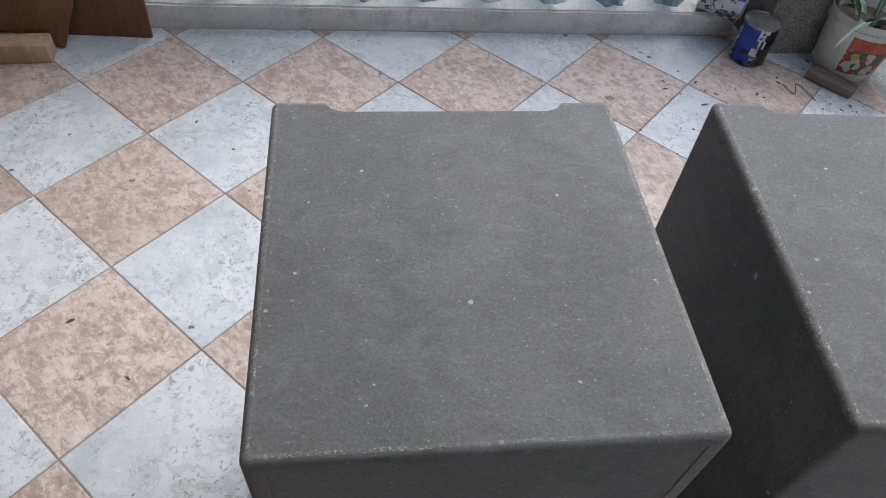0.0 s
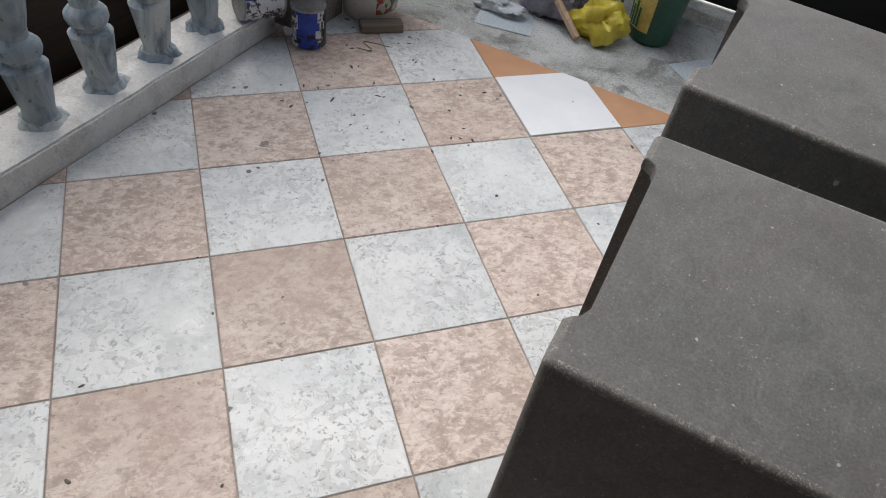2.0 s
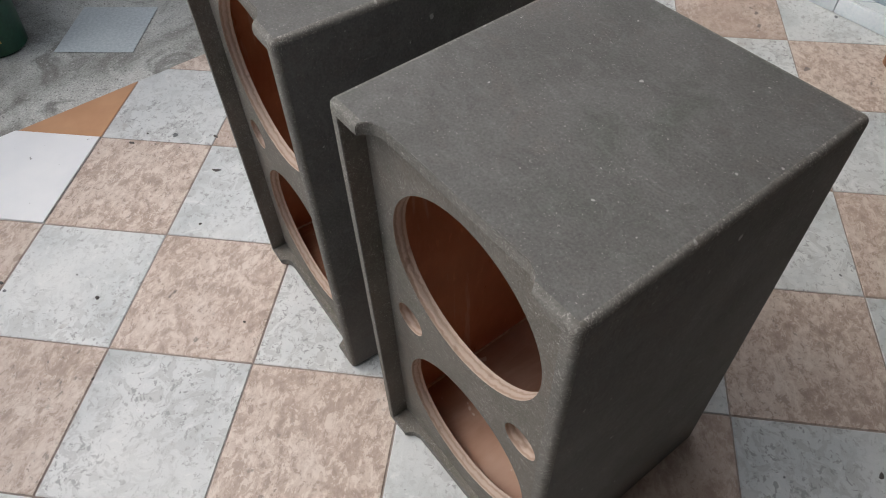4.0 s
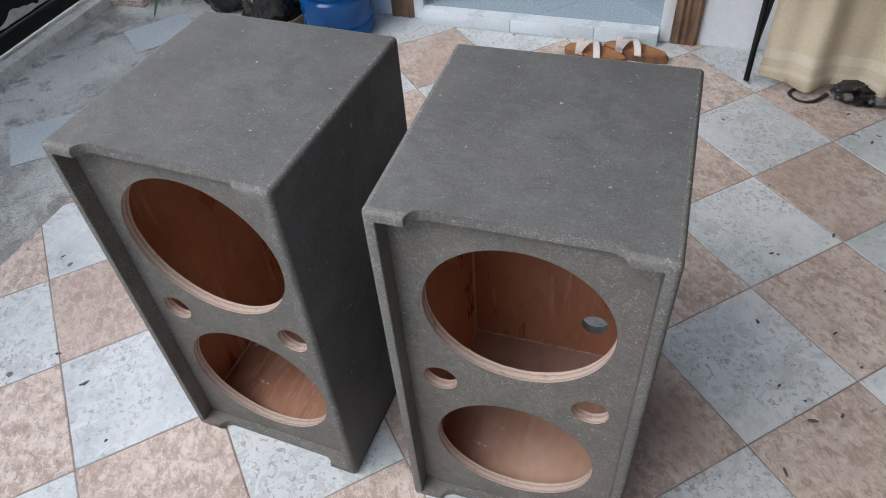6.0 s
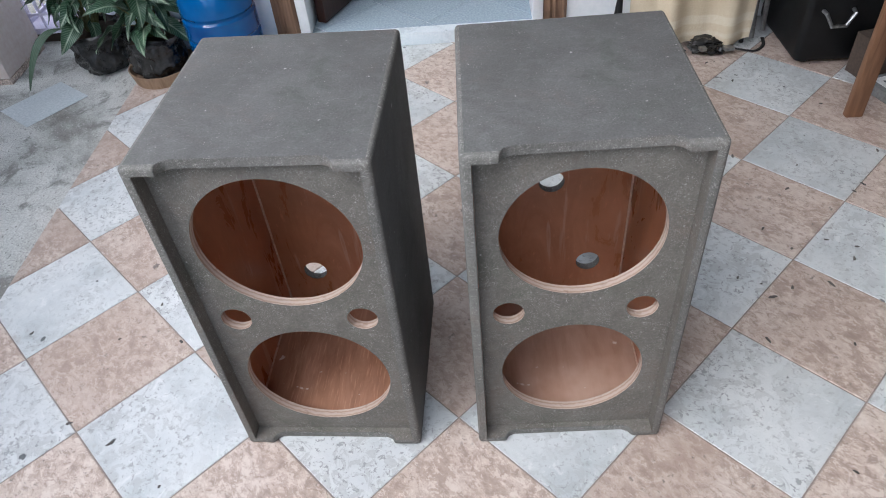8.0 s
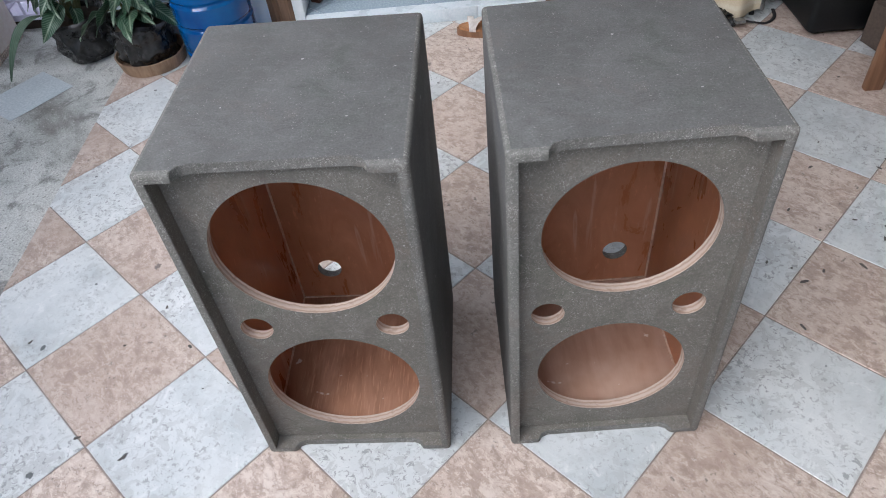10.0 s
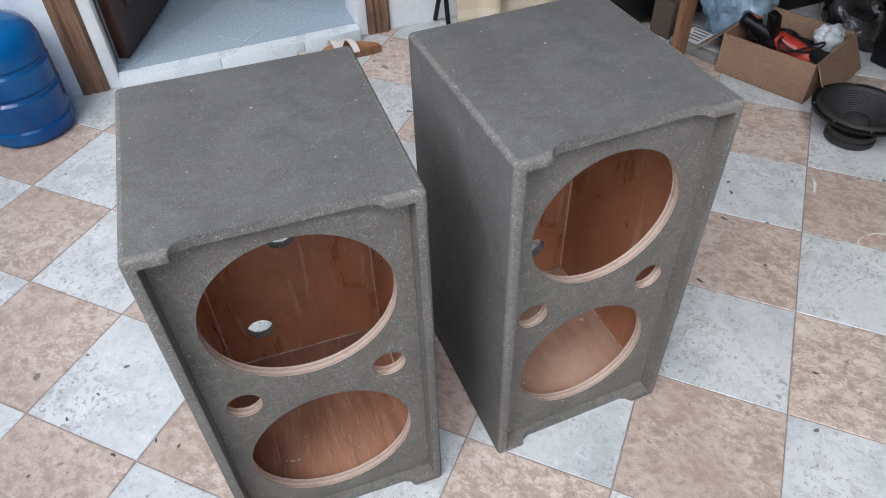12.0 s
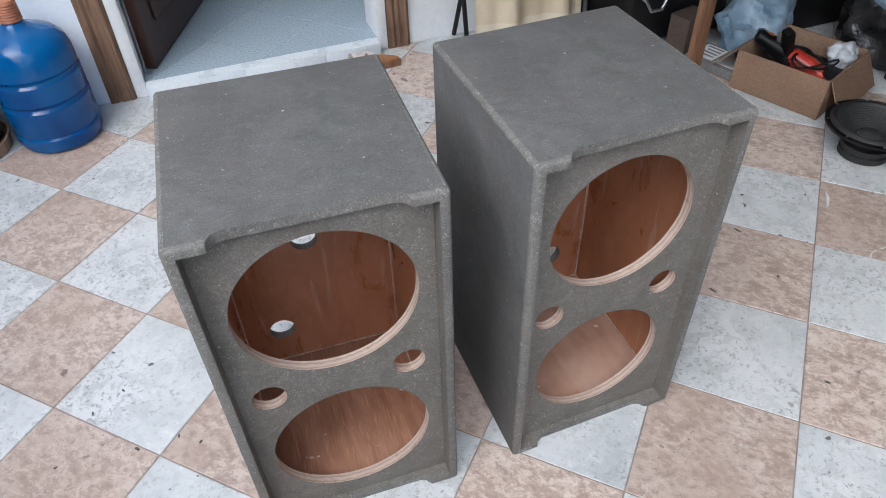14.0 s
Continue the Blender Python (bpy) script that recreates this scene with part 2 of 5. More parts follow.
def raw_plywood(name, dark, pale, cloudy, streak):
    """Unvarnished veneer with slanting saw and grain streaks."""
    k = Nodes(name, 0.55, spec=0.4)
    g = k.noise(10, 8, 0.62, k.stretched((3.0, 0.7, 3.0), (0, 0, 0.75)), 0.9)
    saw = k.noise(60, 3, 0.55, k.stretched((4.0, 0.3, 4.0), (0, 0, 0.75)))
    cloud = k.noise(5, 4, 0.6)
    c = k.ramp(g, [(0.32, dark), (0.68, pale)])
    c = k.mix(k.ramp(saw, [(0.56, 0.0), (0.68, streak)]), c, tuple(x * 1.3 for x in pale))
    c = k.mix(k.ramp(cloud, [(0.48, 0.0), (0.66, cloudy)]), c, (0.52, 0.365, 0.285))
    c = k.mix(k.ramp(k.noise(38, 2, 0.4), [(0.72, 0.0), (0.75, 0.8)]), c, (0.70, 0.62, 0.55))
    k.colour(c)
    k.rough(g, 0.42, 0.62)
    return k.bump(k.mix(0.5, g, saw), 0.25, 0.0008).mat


def ply_edge():
    k = Nodes("sawn_plywood_edge", 0.75)
    w = k.n("ShaderNodeTexWave", Scale=34.0, Distortion=2.2, Detail=2.0)
    w.bands_direction = "Y"
    w.inputs["Detail Scale"].default_value = 3.0
    k.link(k.co, w.inputs["Vector"])
    c = k.ramp(w.outputs["Fac"], [(0.10, (0.38, 0.28, 0.22)), (0.25, (0.47, 0.365, 0.295)), (0.8, (0.51, 0.41, 0.34))])
    c = k.mix(k.ramp(k.noise(45, 4), [(0.60, 0.0), (0.72, 0.6)]), c, (0.22, 0.13, 0.09))
    return k.colour(c).bump(w.outputs["Fac"], 0.4, 0.001).mat


def cement(name, a, b, dark, wet=0.0, grit=0.45):
    k = Nodes(name, 0.85)
    big, mid, fine = k.noise(2.2, 5, 0.6), k.noise(14 - 7 * wet, 8, 0.66), k.noise(150, 4, 0.65)
    c = k.mix(k.ramp(big, [(0.38, 0.0), (0.62, 1.0)]), a, b)
    c = k.mix(k.ramp(mid, [(0.47, 0.0), (0.68, 0.7)]), c, dark)
    c = k.mix(grit, c, k.ramp(fine, [(0.36, 0.1), (0.64, 0.9)]), "OVERLAY")
    pebble = k.noise(75, 3, 0.55)
    c = k.mix(k.ramp(pebble, [(0.60, 0.0), (0.66, grit)]), c, tuple(min(1, x * 1.5) for x in b))
    c = k.mix(k.ramp(pebble, [(0.34, grit), (0.40, 0.0)]), c, tuple(x * 0.6 for x in dark))
    k.colour(c)
    k.rough(big, 0.95 - 0.45 * wet, 0.95 - 0.15 * wet)
    return k.bump(k.mix(0.5, mid, fine), 0.7, 0.004).mat


def stained_concrete():
    """Rough screed with dark damp stains, paler worn islands and fine aggregate."""
    k = Nodes("stained_concrete", 0.85)
    big, mid = k.noise(1.7, 9, 0.66, None, 0.5), k.noise(6.5, 8, 0.68, None, 0.8)
    c = k.ramp(big, [(0.40, (0.24, 0.235, 0.215)), (0.47, (0.38, 0.385, 0.36)), (0.53, (0.47, 0.48, 0.455)), (0.60, (0.56, 0.56, 0.53))])
    c = k.mix(k.ramp(mid, [(0.52, 0.0), (0.62, 0.8)]), c, (0.17, 0.165, 0.15))
    c = k.mix(k.ramp(mid, [(0.34, 0.5), (0.44, 0.0)]), c, (0.56, 0.565, 0.54))
    grit = k.noise(190, 3, 0.6)
    c = k.mix(0.30, c, k.ramp(grit, [(0.36, 0.12), (0.64, 0.88)]), "OVERLAY")
    pebble = k.noise(95, 2, 0.5)
    c = k.mix(k.ramp(pebble, [(0.64, 0.0), (0.68, 0.55)]), c, (0.60, 0.60, 0.57))
    c = k.mix(k.ramp(pebble, [(0.32, 0.6), (0.36, 0.0)]), c, (0.12, 0.12, 0.11))
    k.colour(c)
    k.rough(big, 0.55, 0.9)
    return k.bump(k.mix(0.5, mid, grit), 0.6, 0.004).mat


def marbled():
    k = Nodes("grey_marbled_cement", 0.45).shifted()
    v = k.noise(9, 6, 0.6, k.stretched((2.2, 2.2, 0.6)), 1.4)
    c = k.ramp(v, [(0.32, (0.20, 0.25, 0.29)), (0.44, (0.42, 0.48, 0.52)), (0.56, (0.60, 0.64, 0.65)), (0.7, (0.70, 0.71, 0.68))])
    c = k.mix(k.ramp(k.noise(60, 3), [(0.64, 0.0), (0.7, 0.7)]), c, (0.12, 0.12, 0.11))
    c = k.mix(1.0, c, k.ramp(k.random, [(0.0, (0.50, 0.56, 0.60)), (0.55, (0.80, 0.83, 0.85)), (1.0, (1.0, 0.98, 0.92))]), "MULTIPLY")
    return k.colour(c).bump(k.noise(60), 0.25, 0.001).mat


def leaf_green(name, a, b, stripe):
    k = Nodes(name, 0.4)
    sep = k.n("ShaderNodeSeparateXYZ")
    k.link(k.co, sep.inputs[0])
    ab = k.n("ShaderNodeMath")
    ab.operation = "ABSOLUTE"
    k.link(sep.outputs[0], ab.inputs[0])
    s = k.n("ShaderNodeMath")
    s.operation = "SUBTRACT"
    k.link(sep.outputs[1], s.inputs[0])
    k.link(ab.outputs[0], s.inputs[1])
    sn = k.n("ShaderNodeMath")
    sn.operation = "SINE"
    m2 = k.n("ShaderNodeMath")
    m2.operation = "MULTIPLY"
    m2.inputs[1].default_value = 720.0
    k.link(s.outputs[0], m2.inputs[0])
    k.link(m2.outputs[0], sn.inputs[0])
    c = k.ramp(k.noise(20, 4), [(0.3, a), (0.7, b)])
    c = k.mix(k.ramp(sn.outputs[0], [(0.45, 0.0), (0.95, stripe)]), c, (0.42, 0.48, 0.38))
    mid = k.ramp(ab.outputs[0], [(0.0, 0.8), (0.0025, 0.0)])
    k.colour(k.mix(mid, c, (0.34, 0.42, 0.30)))
    return k.bump(sn.outputs[0], 0.25, 0.001).mat


def striped_wood(name, a, b, axis="Z", rough=0.6):
    k = Nodes(name, rough)
    st = {"X": (0.7, 9, 9), "Y": (9, 0.7, 9), "Z": (9, 9, 0.7)}[axis]
    g = k.noise(6, 7, 0.6, k.stretched(st), 0.7)
    c = k.ramp(g, [(0.3, a), (0.68, b)])
    c = k.mix(k.ramp(k.noise(9, 4), [(0.55, 0.0), (0.75, 0.5)]), c, tuple(x * 0.5 for x in a))
    return k.colour(c).bump(g, 0.3, 0.001).mat


def towelling():
    """Cream looped cloth with two paler woven bands above its hem."""
    k = Nodes("cream_towelling", 0.95, spec=0.2)
    sep = k.n("ShaderNodeSeparateXYZ")
    k.link(k.co, sep.inputs[0])
    band = k.ramp(sep.outputs[2], [(0.050, 0.0), (0.052, 1.0), (0.066, 1.0), (0.068, 0.0), (0.095, 0.0), (0.097, 1.0), (0.125, 1.0), (0.127, 0.0)])
    c = k.ramp(k.noise(4, 4), [(0.35, (0.60, 0.50, 0.345)), (0.65, (0.69, 0.59, 0.43))])
    c = k.mix(k.mix(1.0, band, 0.55, "MULTIPLY"), c, (0.76, 0.70, 0.57))
    loop = k.noise(260, 3)
    c = k.mix(0.3, c, k.ramp(loop, [(0.3, 0.25), (0.7, 0.75)]), "OVERLAY")
    return k.colour(c).bump(loop, 0.8, 0.002).mat


TILE_WHITE, TILE_BEIGE, TILE_TERRA, TILE_CLEAN = tile_white(), tile_beige(), tile_terracotta(), tile_clean()
PAINT, PAINT_FRONT, WORN = cabinet_paint("grey_textured_paint", 0.22), cabinet_paint("grey_textured_paint_speckled", 0.66, (1.18, 1.11, 1.01)), cabinet_paint("grey_textured_paint_scuffed", 0.85, (1.18, 1.16, 1.10))
PLY_IN = plywood("varnished_plywood", (0.36, 0.138, 0.062), (0.53, 0.252, 0.145))
# pinkish grain, its tone also raised for light falling through the lower hole
PLY_RAW_LIT = raw_plywood("raw_pinkish_plywood_lit", (0.36, 0.205, 0.140), (0.45, 0.285, 0.208), 0.7, 0.10)
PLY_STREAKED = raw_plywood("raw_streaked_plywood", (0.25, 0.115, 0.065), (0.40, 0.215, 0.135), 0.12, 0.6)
PLY_EDGE = ply_edge()
SEALANT = simple("pale_sealant", (0.45, 0.30, 0.22), (0.60, 0.46, 0.36), 30, 0.6)
GROUT = simple("dirty_grout", (0.24, 0.20, 0.175), (0.36, 0.31, 0.275), 6, 0.9, 0.4)
CONCRETE = stained_concrete()
KERB = cement("mossy_kerb_cement", (0.58, 0.58, 0.54), (0.70, 0.69, 0.65), (0.34, 0.36, 0.30), 0.0, 0.22)
PLINTH = cement("pale_washed_cement", (0.72, 0.72, 0.69), (0.80, 0.79, 0.76), (0.50, 0.50, 0.48), 0, 0.2)
MARBLED = marbled()
WALL_BLUE = simple("pale_blue_wall_paint", (0.80, 0.88, 0.94), (0.84, 0.90, 0.95), 3, 0.7, 0.25, 0, 60, 0.002)
WALL_WHITE = simple("white_wall_paint", (0.80, 0.83, 0.85), (0.85, 0.87, 0.88), 3, 0.7, 0.25, 0, 60, 0.002)
PILLAR = simple("pinkish_cream_paint", (0.74, 0.64, 0.60), (0.81, 0.72, 0.67), 4, 0.75, 0.3, 0, 50, 0.002)
# dark so that the unseen cover above the work corner bounces little light
SHADE_BOARDS = striped_wood("dark_shade_boards", (0.06, 0.042, 0.03), (0.11, 0.08, 0.058), "X", 0.8)
CEILING = simple("pale_ceiling_paint", (0.62, 0.65, 0.67), (0.68, 0.70, 0.72), 2, 0.8, 0.2)
BACK_WALL = striped_wood("brown_boarded_wall", (0.10, 0.07, 0.05), (0.17, 0.12, 0.085), "Z", 0.7)
# near-black wood; the darkness of shaded backgrounds is put into its colour
SHADE_WOOD = striped_wood("dark_shade_wood", (0.018, 0.011, 0.007), (0.045, 0.026, 0.016), "Y", 0.7)
TRIM_WOOD = striped_wood("weathered_brown_trim", (0.10, 0.055, 0.032), (0.27, 0.165, 0.105), "Z")
DOOR_WOOD = striped_wood("dark_varnished_door", (0.030, 0.011, 0.007), (0.065, 0.025, 0.015), "Z", 0.35)
BOARD_WOOD = striped_wood("reddish_brown_board", (0.11, 0.042, 0.018), (0.20, 0.085, 0.040), "Z", 0.55)
PALE_WOOD = striped_wood("pale_raw_wood", (0.38, 0.25, 0.16), (0.55, 0.40, 0.27), "Z", 0.7)
BROWN_WOOD = striped_wood("brown_timber", (0.14, 0.065, 0.032), (0.27, 0.14, 0.075), "Z", 0.6)
BLOCK_WOOD = striped_wood("grey_brown_block", (0.16, 0.12, 0.09), (0.26, 0.21, 0.16), "X", 0.8)
GATE_BLACK = simple("black_gate_enamel", (0.004, 0.004, 0.004), (0.009, 0.009, 0.008), 5, 0.55, 0.1, spec=0.22)
PEELED = simple("peeled_white_film", (0.50, 0.49, 0.46), (0.64, 0.62, 0.58), 15, 0.7, 0.2)
ROOM_TILE = simple("pale_blue_grey_tile", (0.37, 0.46, 0.53), (0.40, 0.49, 0.56), 0.9, 0.22, 0)
EDGE_TILE = simple("white_blue_edge_tile", (0.66, 0.73, 0.77), (0.72, 0.78, 0.81), 6, 0.3, 0.03)
ROOM_GROUT = simple("white_grout", (0.66, 0.70, 0.73), (0.74, 0.77, 0.79), 8, 0.8)
SHEET = simple("pale_plastic_sheet", (0.46, 0.51, 0.53), (0.52, 0.57, 0.585), 5, 0.4, 0)
BLACK_PLASTIC = simple("black_plastic", (0.004, 0.004, 0.0045), (0.010, 0.010, 0.010), 9, 0.5, 0.2, spec=0.3)
BLACK_BAG = simple("dusty_black_polybag", (0.008, 0.008, 0.009), (0.045, 0.043, 0.040), 14, 0.20, 0.8, 0, 38, 0.007)
RUBBER = simple("black_rubber", (0.014, 0.014, 0.014), (0.028, 0.027, 0.026), 14, 0.6, 0.3)
CONE = simple("dark_grey_paper_cone", (0.020, 0.021, 0.021), (0.038, 0.038, 0.037), 14, 0.75, 0.5)
STEEL = simple("dull_steel", (0.30, 0.30, 0.30), (0.42, 0.42, 0.41), 20, 0.4, 0.15, 0.9)
CARTON = simple("brown_cardboard", (0.21, 0.130, 0.082), (0.27, 0.172, 0.110), 5, 0.85, 0.2)
CLOTH = towelling()
CREAM_WHITE = simple("bucket_white_plastic", (0.60, 0.60, 0.56), (0.70, 0.69, 0.65), 9, 0.45, 0.15)


def smeared(name, a, b_):
    k = Nodes(name, 0.45)
    c = k.ramp(k.noise(25, 3), [(0.3, a), (0.7, b_)])
    c = k.mix(k.ramp(k.noise(34, 7, 0.65), [(0.52, 0.0), (0.56, 0.95)]), c, (0.012, 0.012, 0.016))
    return k.colour(c).mat


def fruit_label():
    k = Nodes("worn_coloured_label", 0.5)
    v = k.n("ShaderNodeTexVoronoi", Scale=55.0)
    k.link(k.co, v.inputs["Vector"])
    sep = k.n("ShaderNodeSeparateColor")
    k.link(v.outputs["Color"], sep.inputs[0])
    r = k.n("ShaderNodeValToRGB")
    r.color_ramp.interpolation = "CONSTANT"
    els = r.color_ramp.elements
    for p, c in ((0.0, (0.40, 0.06, 0.04)), (0.30, (0.03, 0.16, 0.06)), (0.55, (0.55, 0.36, 0.08)), (0.72, (0.55, 0.53, 0.46)), (0.85, (0.20, 0.09, 0.05))):
        e = els[0] if p == 0.0 else els.new(p)
        e.position, e.color = p, (*c, 1)
    k.link(sep.outputs[0], r.inputs[0])
    c = k.mix(k.ramp(k.noise(18, 6, 0.65), [(0.54, 0.0), (0.60, 0.8)]), r.outputs[0], (0.60, 0.59, 0.55))
    return k.colour(c).mat


FRUIT = fruit_label()
LABEL_RED = simple("red_label", (0.42, 0.07, 0.04), (0.55, 0.13, 0.07), 25, 0.5)
LABEL_GREEN = simple("green_label", (0.02, 0.13, 0.05), (0.05, 0.22, 0.09), 25, 0.5)
LABEL_YELLOW = simple("yellow_label", (0.55, 0.38, 0.08), (0.68, 0.52, 0.16), 25, 0.5)
LABEL_WHITE = smeared("smeared_white_label", (0.50, 0.51, 0.55), (0.70, 0.71, 0.74))
CAN_BLUE = smeared("smeared_blue_label", (0.015, 0.04, 0.30), (0.03, 0.07, 0.42))
LABEL_BLUE = simple("blue_label", (0.015, 0.04, 0.30), (0.03, 0.07, 0.42), 20, 0.4)
BLACK_PAINT = simple("spilt_black_paint", (0.006, 0.006, 0.007), (0.014, 0.014, 0.016), 20, 0.3, 0.4)
YELLOW_SACK = simple("yellow_plastic_sack", (0.55, 0.43, 0.03), (0.72, 0.60, 0.08), 9, 0.4, 0.6, 0, 28, 0.006)
GREEN_SACK = simple("green_plastic_sack", (0.02, 0.10, 0.05), (0.04, 0.17, 0.08), 9, 0.4, 0.6, 0, 28, 0.006)
GREEN_PAIL = simple("dark_green_pail_plastic", (0.012, 0.060, 0.035), (0.02, 0.085, 0.05), 9, 0.35, 0.1)
PURPLE_BAG = simple("mauve_plastic_bag", (0.16, 0.15, 0.20), (0.36, 0.34, 0.42), 11, 0.35, 0.7, 0, 22, 0.008)
BLUE_BAG = simple("pale_blue_plastic_bag", (0.12, 0.20, 0.28), (0.30, 0.41, 0.50), 9, 0.3, 0.7, 0, 22, 0.008)
CLEAR_BAG = simple("cloudy_plastic_bag", (0.45, 0.48, 0.50), (0.62, 0.64, 0.65), 9, 0.3, 0.7, 0, 24, 0.006)
LILAC = simple("lilac_crate_plastic", (0.58, 0.56, 0.70), (0.66, 0.64, 0.76), 9, 0.45)
RED_PLASTIC = simple("red_tool_plastic", (0.40, 0.03, 0.02), (0.52, 0.06, 0.03), 9, 0.4)
ORANGE_PLASTIC = simple("orange_tool_plastic", (0.52, 0.12, 0.03), (0.62, 0.18, 0.05), 9, 0.4)
BLUE_PLASTIC = simple("dark_blue_plastic", (0.015, 0.04, 0.20), (0.03, 0.07, 0.30), 9, 0.35)
SOIL = simple("dark_soil", (0.03, 0.02, 0.014), (0.06, 0.042, 0.03), 25, 0.95, 0.8, 0, 60, 0.006)
SAUCER = striped_wood("woven_brown_saucer", (0.24, 0.15, 0.09), (0.42, 0.29, 0.19), "Z", 0.7)
STEM = simple("brown_green_stem", (0.10, 0.10, 0.04), (0.18, 0.17, 0.07), 20, 0.6)
LEAF = leaf_green("striped_green_leaf", (0.012, 0.050, 0.024), (0.030, 0.090, 0.040), 0.30)
LEAF_PLAIN = leaf_green("grey_green_leaf", (0.05, 0.09, 0.055), (0.09, 0.14, 0.09), 0.1)
LEATHER = simple("tan_leather", (0.28, 0.12, 0.05), (0.40, 0.20, 0.09), 20, 0.55, 0.3)
STRAP = simple("white_leather_strap", (0.62, 0.56, 0.52), (0.72, 0.67, 0.63), 20, 0.5, 0.2)
TERRA_CAP = simple("orange_brown_cap", (0.34, 0.12, 0.06), (0.46, 0.19, 0.10), 25, 0.5)
WHITE_WIRE = simple("white_cable", (0.60, 0.60, 0.58), (0.68, 0.68, 0.66), 20, 0.5)
WHITE_PAPER = simple("white_card", (0.62, 0.62, 0.60), (0.72, 0.72, 0.70), 20, 0.8)
GREY_BAR = simple("grey_print", (0.12, 0.12, 0.12), (0.18, 0.18, 0.18), 20, 0.8)


def jug_plastic():
    k = Nodes("translucent_blue_plastic", 0.10, base=(0.015, 0.13, 0.45))
    c = k.ramp(k.noise(6, 4), [(0.3, (0.005, 0.085, 0.33)), (0.7, (0.013, 0.19, 0.52))])
    k.colour(c)
    k.b.inputs["Transmission Weight"].default_value = 0.40
    k.b.inputs["IOR"].default_value = 1.4
    return k.bump(k.noise(9, 3), 0.1, 0.004).mat


JUG_BLUE = jug_plastic()

# ---- setting ----
S = math.sqrt(0.5)
PITCH = 0.30
FLOOR_U, FLOOR_V = (-1.31, 1.752), (-2.70, 1.227)      # tiled floor
HOUSE = 1.755                                            # face of the house wall


def structure(name, bm, mats, label, category, m=None):
    return solo(name, bm, mats, m or Matrix(), label, category, kind="structure")


structure("ground", new_box(-60, 60, -60, 60, -0.4, -0.30), cement("outdoor_earth", (0.10, 0.09, 0.075), (0.16, 0.145, 0.12), (0.05, 0.05, 0.04)), "bare earth ground round the house", "ground")
floor = structure("floor", new_box(-1.6, 1.75, -2.9, 1.225, -0.29, -0.0022), GROUT, "checkered porch floor of white and beige ceramic tiles", "floor")
apron_bm = bmesh.new()
gridverts = [[apron_bm.verts.new((-2.6 + 5.6 * i / 70, 1.2275 + 0.9 * j / 16, -0.010 + 0.0015 * noise.noise(Vector((i * 0.17, j * 0.3, 0))))) for j in range(17)] for i in range(71)]
for i in range(70):
    for j in range(16):
        apron_bm.faces.new((gridverts[i][j], gridverts[i + 1][j], gridverts[i + 1][j + 1], gridverts[i][j + 1]))
structure("pavement", apron_bm, CONCRETE, "stained rough concrete strip between porch and gate", "pavement")
# unseen roof: outline cut to steer sky light, pale to bounce some back
roof = bmesh.new()
prism(roof, [(-1.85, -0.80), (1.75, -0.80), (1.75, 0.95), (-0.45, 0.95), (-0.45, -0.40), (-1.85, -0.40)], 2.60, 2.70)
structure("ceiling", roof, CEILING, "unseen pale porch ceiling cut open to shape the daylight", "ceiling")
# unseen, added low overhead to keep daylight out of the work corner
structure("ceiling_loft", new_box(-1.85, 1.75, -3.0, -0.802, 2.15, 2.70), SHADE_BOARDS, "unseen dark boarding added overhead to shade the back of the porch", "ceiling")
# unseen wall, added to stop side light reaching the work corner
structure("wall_side", new_box(-1.85, -1.70, -2.899, -0.66, -0.3, 2.148), BACK_WALL, "unseen brown boarded wall added to block side light", "wall")
structure("wall_back", new_box(-1.6, 4.4, -3.05, -2.90, -0.3, 2.148), BACK_WALL, "brown boarded wall at the back of the porch", "wall")

# house wall with the doorway through it
house = thing("wall_house", Matrix(), "pale blue painted house wall with a doorway", "wall", kind="structure")
part("wall_panel", new_box(HOUSE, HOUSE + 0.15, 0.602, 1.27, -0.3, 2.598), WALL_BLUE, house)
part("wall_panel", new_box(HOUSE, HOUSE + 0.15, -2.898, -0.352, -0.3, 2.598), WALL_WHITE, house, "white part of the wall")
part("wall_panel", new_box(HOUSE, HOUSE + 0.15, -0.351, 0.601, 2.09, 2.598), WALL_BLUE, house)
structure("wall_alley", new_box(HOUSE + 0.151, 3.4, 1.12, 1.27, -0.3, 2.598), WALL_BLUE, "pale blue side wall of the house", "wall")
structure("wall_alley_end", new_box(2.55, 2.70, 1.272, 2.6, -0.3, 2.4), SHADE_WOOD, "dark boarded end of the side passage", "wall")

doorway = thing("door_1", pose(HOUSE, 0, 0), "doorway with weathered brown trim, its dark door standing open", "door", kind="structure")
for v0, v1, tag in ((0.560, 0.600, "white inner frame"), (-0.350, -0.310, "white inner frame")):
    part("jamb", new_box(-0.012, 0.152, v0, v1, 0.0, 2.05, bevel=0.003), WALL_WHITE, doorway, tag)
part("jamb", new_box(-0.012, 0.152, -0.350, 0.600, 2.052, 2.088), WALL_WHITE, doorway)


def trim_profile(bm, v0, v1, out, m=None):
    n = 9
    pts = [(0.0, v0)] + [(-out * (0.55 + 0.45 * abs(math.sin(i * 1.25))), v0 + (v1 - v0) * i / (n - 1)) for i in range(n)] + [(0.0, v1)]
    return prism(bm, pts, 0.0, 2.14)


